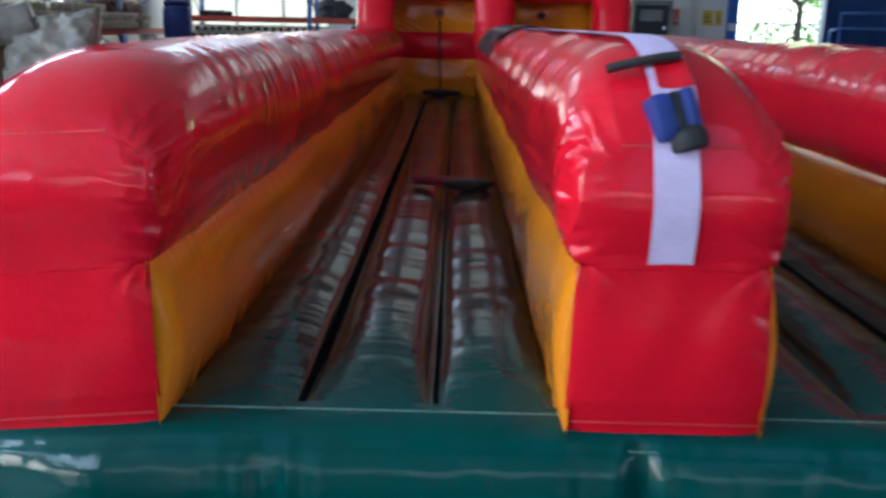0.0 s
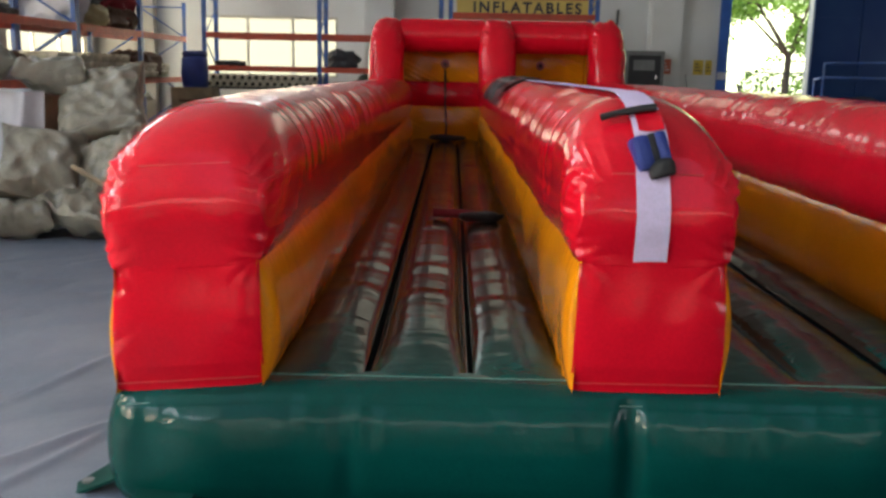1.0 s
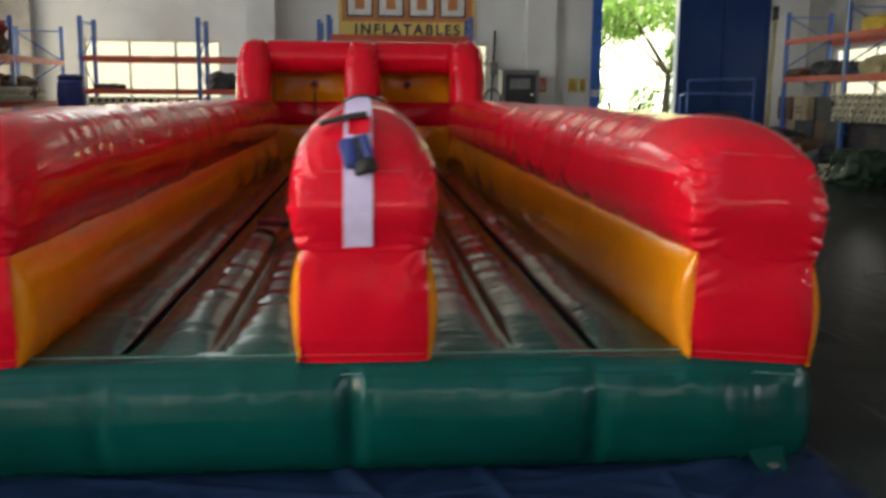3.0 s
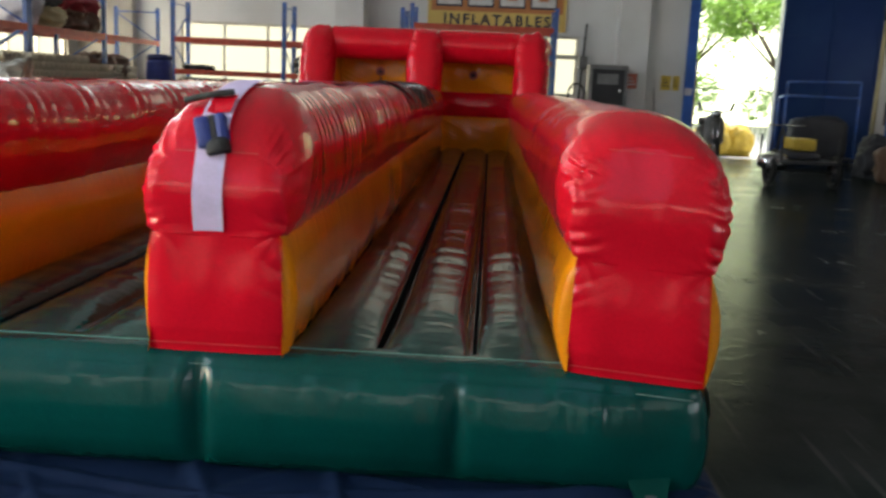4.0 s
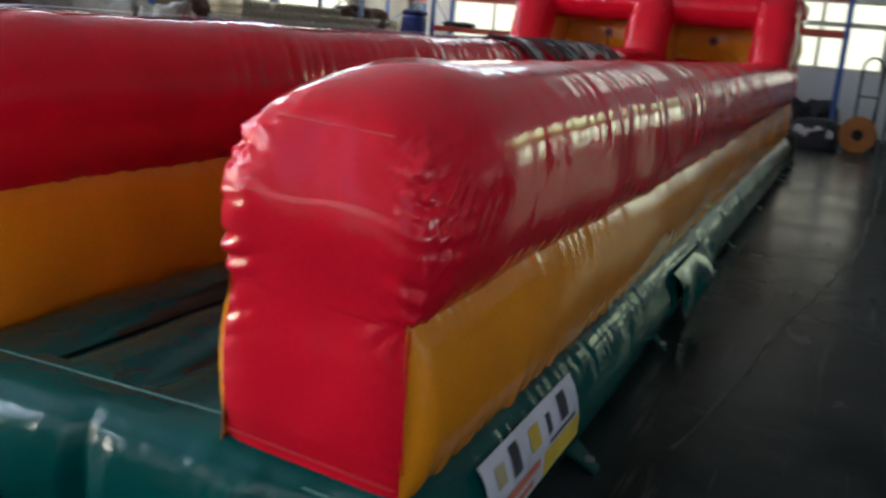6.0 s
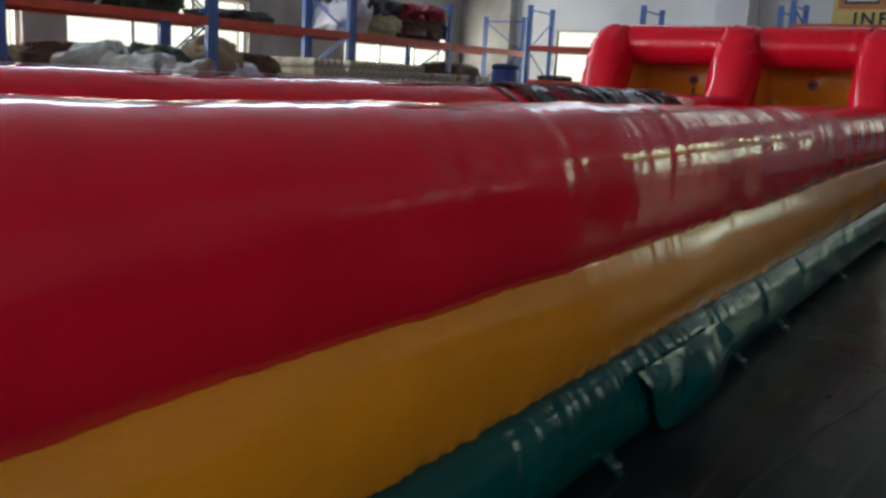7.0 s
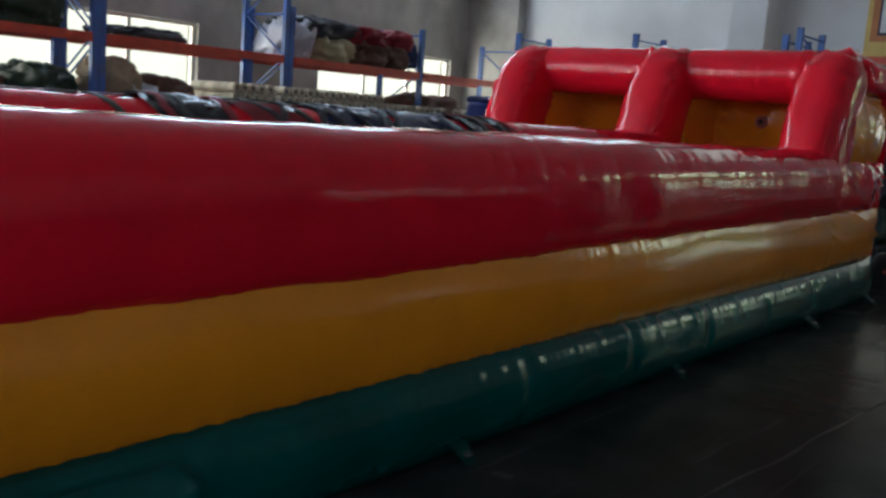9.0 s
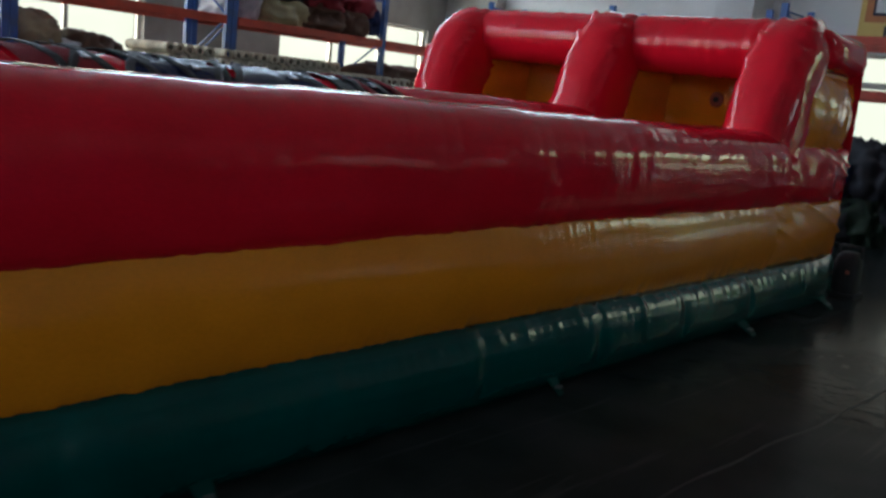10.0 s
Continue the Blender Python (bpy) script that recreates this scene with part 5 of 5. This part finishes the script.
dr = slab("door", -0.36, 0.36, -0.3, -0.281, 1.1, 1.95, DARK_STEEL, cab, "dark glazed door", 0.006)
slab("screen", -0.25, 0.22, -0.306, -0.301, 1.62, 1.85, GREY_STEEL, dr, "pale panel")
slab("knob", 0.24, 0.29, -0.325, -0.3, 1.45, 1.52, CHROME, dr)
slab("shelf", -0.4, 0.4, -0.22, 0.22, 0.25, 0.3, DARK_STEEL, cab)

chg = thing("charger_box", "small dark wall box with a green light", "charger", (4.85, BACK - 0.12, 0.62))
slab("case", -0.17, 0.17, -0.1, 0.12, 0, 0.24, DARK_STEEL, chg, bevel=0.02)
slab("indicator", -0.02, 0.05, -0.106, -0.1, 0.15, 0.18, LAMP_GREEN, chg, "glowing green indicator")
slab("bracket", -0.03, 0.03, 0.02, 0.12, -0.2, 0.0, DARK_STEEL, chg)
rods("cable", [[(0, 0.1, 0.24), (0.02, 0.11, 0.6), (-0.04, 0.115, 0.95)]], 0.008, BLACK, chg)

pole = thing("wall_pole", "dark rod leaning against the wall", "rod", (0, 0, 0))
rods("rod", [[(2.95, 18.7, 0.02), (3.1, 19.1, 2.1), (3.14, 19.15, 3.0)]], 0.025, DARK_STEEL, pole)
slab("socket", 3.0, 3.2, 18.98, 19.18, 1.95, 2.25, GREY_STEEL, pole, bevel=0.02)

pal = thing("floor_panel", "white flat panel lying on dark bearers on the floor", "panel", (5.1, 17.4, 0))
slab("sheet", -1.2, 0.6, -0.6, 0.7, 0.1, 0.14, SHEET_WHITE, pal)
for y in (-0.5, 0.05, 0.55):
    slab("bearer", -1.15, 0.55, y - 0.05, y + 0.05, 0, 0.1, DARK_STEEL, pal)

spool = thing("cable_spool", "orange cable spool standing on the floor", "spool", (2.72, 15.6, 0.3))
bm = bmesh.new()
for y in (-0.16, 0.13):
    rod(bm, (0, y, 0), (0, y + 0.035, 0), 0.3, 28)
part("flange", bm, ORANGE, spool, "orange flange")
bm = bmesh.new()
rod(bm, (0, -0.13, 0), (0, 0.13, 0), 0.18, 20)
part("winding", bm, ORANGE, spool, "wound orange hose")
bm = bmesh.new()
rod(bm, (0, -0.168, 0), (0, -0.16, 0), 0.09, 18)
part("hub", bm, HOLE, spool, "dark hub")

tro = thing("hand_truck", "dark hand truck with a looped handle", "hand truck", (2.8, 16.8, 0))
arc = [(-0.17, 0, 0.1), (-0.17, 0.1, 1.35)] + [(-0.17 + 0.17 * (1 - math.cos(k_ * math.pi / 8)), 0.12, 1.4 + 0.2 * math.sin(k_ * math.pi / 8)) for k_ in range(9)] + [(0.17, 0.1, 1.35), (0.17, 0, 0.1)]
rods("frame", [arc], 0.022, DARK_STEEL, tro)
slab("toe_plate", -0.22, 0.22, -0.25, 0.02, 0.02, 0.04, DARK_STEEL, tro)
for x in (-0.26, 0.22):
    bm = bmesh.new()
    rod(bm, (x, 0.08, 0.13), (x + 0.05, 0.08, 0.13), 0.13, 20)
    part("wheel", bm, RUBBER, tro)
for z in (0.45, 0.9):
    rods("cross_bar", [[(-0.17, 0.05, z), (0.17, 0.05, z)]], 0.015, DARK_STEEL, tro)

# dark goods under the back rack, seen past the end of the inflatable
gg = random.Random(33)
for i in range(14):
    x, z = -2.4 + 0.62 * (i % 8), 0.0 if i < 8 else 0.62
    m = (CHARCOAL, RUST, DARK_GREEN, CHARCOAL, CHARCOAL, NAVY)[gg.randrange(6)]
    bundle((x, 16.9 + gg.uniform(-0.1, 0.1), z), (gg.uniform(0.6, 0.8), 0.8, gg.uniform(0.68, 0.8)), m, 500 + i, "dark folded goods heaped under the back rack", "bundle", 0.75, 0.2, 0.14, gg.uniform(-0.4, 0.4))
banner = thing("folded_banner", "black and white printed banner bundle on the floor", "banner", (2.0, 15.6, 0))
lump("roll", (0.8, 0.5, 0.55), CHARCOAL, banner, "", 611, 0.6, 0.1, 0.1)
for k_ in range(4):
    bm = bmesh.new()
    bmesh.ops.create_cone(bm, cap_ends=True, segments=18, radius1=0.09, radius2=0.09, depth=0.01, matrix=Matrix.Translation((-0.22 + 0.16 * k_, -0.262, 0.3 - 0.05 * (k_ % 2))) @ Matrix.Rotation(radians(90), 4, "X"))
    part("white_shape", bm, SIGN_WHITE, banner, "white printed shape")
blower = thing("air_blower", "small black air blower behind the end block", "blower", (1.82, 12.4, 0))
lump("housing", (0.22, 0.24, 0.46), RUBBER, blower, "black plastic housing", 77, 0.55, 0.03, 0.0, 18, 28)
slab("base", -0.13, 0.13, -0.14, 0.14, 0.0, 0.04, RUBBER, blower)
rods("handle", [[(-0.1, 0, 0.36), (-0.1, 0, 0.46), (0.1, 0, 0.46), (0.1, 0, 0.36)]], 0.014, BLACK, blower)
slab("switch", 0.02, 0.05, -0.135, -0.12, 0.22, 0.25, NOTE_RED, blower, "red switch")
bm = bmesh.new()
rod(bm, (-0.16, 0, 0.2), (-0.45, -0.05, 0.2), 0.1, 18)
part("outlet_duct", bm, RUBBER, blower)

# ---------------------------------------------------------------- by the doorway
def wheel(parent, at, r, w=0.09):
    n = np.linspace(0, 2 * np.pi, 33)
    a = np.linspace(0, 2 * np.pi, 13)
    G = np.array([[(w / 2 * math.sin(q), (r - w / 2 + w / 2 * math.cos(q)) * math.cos(p_), (r - w / 2 + w / 2 * math.cos(q)) * math.sin(p_)) for q in a] for p_ in n])
    o = sheet("wheel", G + np.array(at), RUBBER, parent, "black tyre")
    bm = bmesh.new()
    x, y, z = at
    rod(bm, (x - 0.03, y, z), (x + 0.03, y, z), 0.05, 12)
    for k_ in range(5):
        q = k_ * 2 * math.pi / 5
        rod(bm, (x, y, z), (x, y + math.cos(q) * (r - w), z + math.sin(q) * (r - w)), 0.014, 6)
    part("rim", bm, CHROME, o, "bright spoked rim")


sc = thing("scooter", "grey motor scooter parked in the doorway", "motor scooter", (5.85, 17.6, 0))
sc.scale = (1.1, 1.1, 1.15)
wheel(sc, (0, -0.62, 0.25), 0.25)
wheel(sc, (0, 0.6, 0.25), 0.25)
lump("body", (0.34, 1.0, 0.42), GREY_STEEL, sc, "grey painted body", 31, 0.7, 0.06, 0.0, 20, 30, (0, 0.25, 0.34))
lump("leg_shield", (0.42, 0.2, 0.62), GREY_STEEL, sc, "pale front shield", 33, 0.6, 0.04, 0.0, 18, 28, (0, -0.38, 0.38))
lump("seat", (0.28, 0.68, 0.16), RUBBER, sc, "black seat", 35, 0.6, 0.04, 0.0, 14, 24, (0, 0.32, 0.72))
rods("fork", [[(0.06, -0.62, 0.25), (0.05, -0.42, 0.95)], [(-0.06, -0.62, 0.25), (-0.05, -0.42, 0.95)]], 0.022, CHROME, sc)
rods("handlebar", [[(-0.34, -0.3, 1.02), (-0.12, -0.42, 0.98), (0.12, -0.42, 0.98), (0.34, -0.3, 1.02)]], 0.018, DARK_STEEL, sc)
lump("headlight", (0.2, 0.14, 0.16), CHROME, sc, "round headlight", 37, 0.9, 0.02, 0.0, 12, 20, (0, -0.5, 0.88))
for x in (-0.3, 0.3):
    rods("mirror", [[(x, -0.36, 1.02), (x * 1.15, -0.4, 1.16)]], 0.035, DARK_STEEL, sc)
rods("stand", [[(0, 0.1, 0.3), (-0.18, 0.12, 0.0)]], 0.014, DARK_STEEL, sc)
for i, (x, y, s_) in enumerate(((6.6, 20.6, (0.9, 0.8, 0.8)), (7.3, 20.9, (0.9, 0.8, 0.85)), (6.95, 21.3, (0.9, 0.8, 0.9)))):
    b_ = thing("yellow_sack", "plump yellow sack standing outside the door in the sun", "sack", (x, y, -0.02), "yellow sacks")
    lump("bag", s_, NOTE_YELLOW, b_, "", 410 + i, 0.95, 0.12, 0.14)

trike = thing("cargo_tricycle", "cargo tricycle with yellow box and dark frame", "tricycle", (6.3, 13.0, 0))
wheel(trike, (-0.55, -0.35, 0.28), 0.28)
wheel(trike, (0.55, -0.35, 0.28), 0.28)
wheel(trike, (0, 1.25, 0.28), 0.28)
slab("cargo_floor", -0.5, 0.5, -0.75, 0.55, 0.42, 0.47, DARK_STEEL, trike)
slab("yellow_box", -0.2, 0.2, -0.4, 0.2, 0.62, 0.82, NOTE_YELLOW, trike, "yellow plastic seat box", 0.05)
for x in (-0.48, 0.45):
    for y in (-0.7, 0.5):
        slab("post", x, x + 0.03, y, y + 0.03, 0.47, 0.85, DARK_STEEL, trike)
rods("frame", [[(0, 1.25, 0.28), (0, 0.9, 0.95), (0, 0.5, 0.45)]], 0.025, DARK_STEEL, trike)
rods("axle", [[(-0.55, -0.35, 0.28), (0.55, -0.35, 0.28)]], 0.025, DARK_STEEL, trike)
rods("handlebar", [[(-0.35, 0.75, 1.0), (0, 0.92, 1.0), (0.35, 0.75, 1.0)]], 0.016, CHROME, trike)
lump("mudguard", (0.5, 0.4, 0.3), CHROME, trike, "bright mudguard", 39, 0.7, 0.03, 0, 14, 24, (-0.5, -0.35, 0.3))
lump("load", (0.6, 0.6, 0.16), CHARCOAL, trike, "dark load", 40, 0.6, 0.1, 0.1, 16, 26, (0, -0.1, 0.47))

rail = thing("pipe_trolley", "pale blue pipe-framed trolley beside the blue door", "trolley", (8.4, 17.9, 0))
rods("frame", [[(-0.85, 0, 0.15), (-0.85, 0, 1.85), (0.75, 0, 1.9), (0.75, 0, 0.15)], [(-0.85, 0, 1.55), (0.75, 0, 1.55)], [(-0.85, 0.5, 0.15), (-0.85, 0.5, 1.5), (-0.85, 0, 1.55)]], 0.025, STEEL_BLUE, rail)
slab("platform", -0.9, 0.8, -0.05, 0.6, 0.15, 0.2, DARK_STEEL, rail)
for x in (-0.8, 0.7):
    for y in (0.05, 0.5):
        bm = bmesh.new()
        rod(bm, (x - 0.02, y, 0.075), (x + 0.02, y, 0.075), 0.075, 14)
        part("castor", bm, RUBBER, rail)
lump("load", (1.2, 0.5, 1.0), CHARCOAL, rail, "dark wrapped load", 44, 0.45, 0.06, 0.06, 18, 30, (0, 0.28, 0.2))

# goods under and on the side rack by the door
cc = 0
for y in np.arange(10.0, 17.0, 0.72):
    for z in (0.0, 0.5) if 11.5 < y < 14.3 else (0.0, 0.5, 1.0):
        if g.random() < 0.12:
            continue
        cc += 1
        m = (CHARCOAL, CARD, RUST, CHARCOAL, KRAFT, CHARCOAL, CARD)[cc % 7]
        carton((9.6 + g.uniform(-0.05, 0.15), y, z), (0.7, 0.66, 0.5), m, -90 + g.uniform(-8, 8), "worn cardboard carton stacked under the side rack")
for i, (x, y, s_, m) in enumerate(((8.75, 15.4, (0.8, 0.8, 0.8), CHARCOAL), (8.7, 14.3, (0.7, 0.8, 0.65), RUST), (8.6, 13.2, (0.8, 0.8, 0.55), CHARCOAL), (8.7, 12.1, (0.8, 0.9, 0.6), DARK_GREEN))):
    bundle((x, y, 0), s_, m, 540 + i, "dark heaped goods on the floor by the side rack", "bundle")
for i, (y, s_, m) in enumerate(((16.4, (0.8, 0.9, 0.2), RUST), (15.2, (0.8, 0.9, 0.35), CHARCOAL), (13.3, (0.8, 0.9, 0.35), TAN), (11.8, (0.8, 1.0, 0.4), MAROON))):
    bundle((9.75, y, 1.92), s_, m, 560 + i, "folded goods on the side rack shelf")
for i, (y, s_, m) in enumerate(((13.3, (0.7, 0.8, 0.3), NOTE_YELLOW), (11.8, (0.8, 1.0, 0.4), CHARCOAL))):
    bundle((9.75, y, 2.72), s_, m, 570 + i, "folded goods on the upper shelf of the side rack")
yp = thing("yellow_post", "dull tan and dark post leaning by the side rack", "post", (9.2, 17.2, 0))
rods("shaft", [[(0, 0, 0), (0.05, 0, 3.2)]], 0.05, TAN, yp, n=12)
rods("cap", [[(0.05, 0, 3.2), (0.055, 0, 3.5)]], 0.07, DARK_STEEL, yp, n=12)
for k_ in range(14):
    for row, z in enumerate((0.08, 0.21, 1.1, 1.23, 1.36, 1.49)):
        if z < 0.5 and k_ > 8:
            continue
        copy_thing(first["x"], pose((9.1 if z > 1 else 8.3) + gg.uniform(-0.05, 0.05), 11.9 + k_ * 0.155 + 0.075 * (row % 2), z))
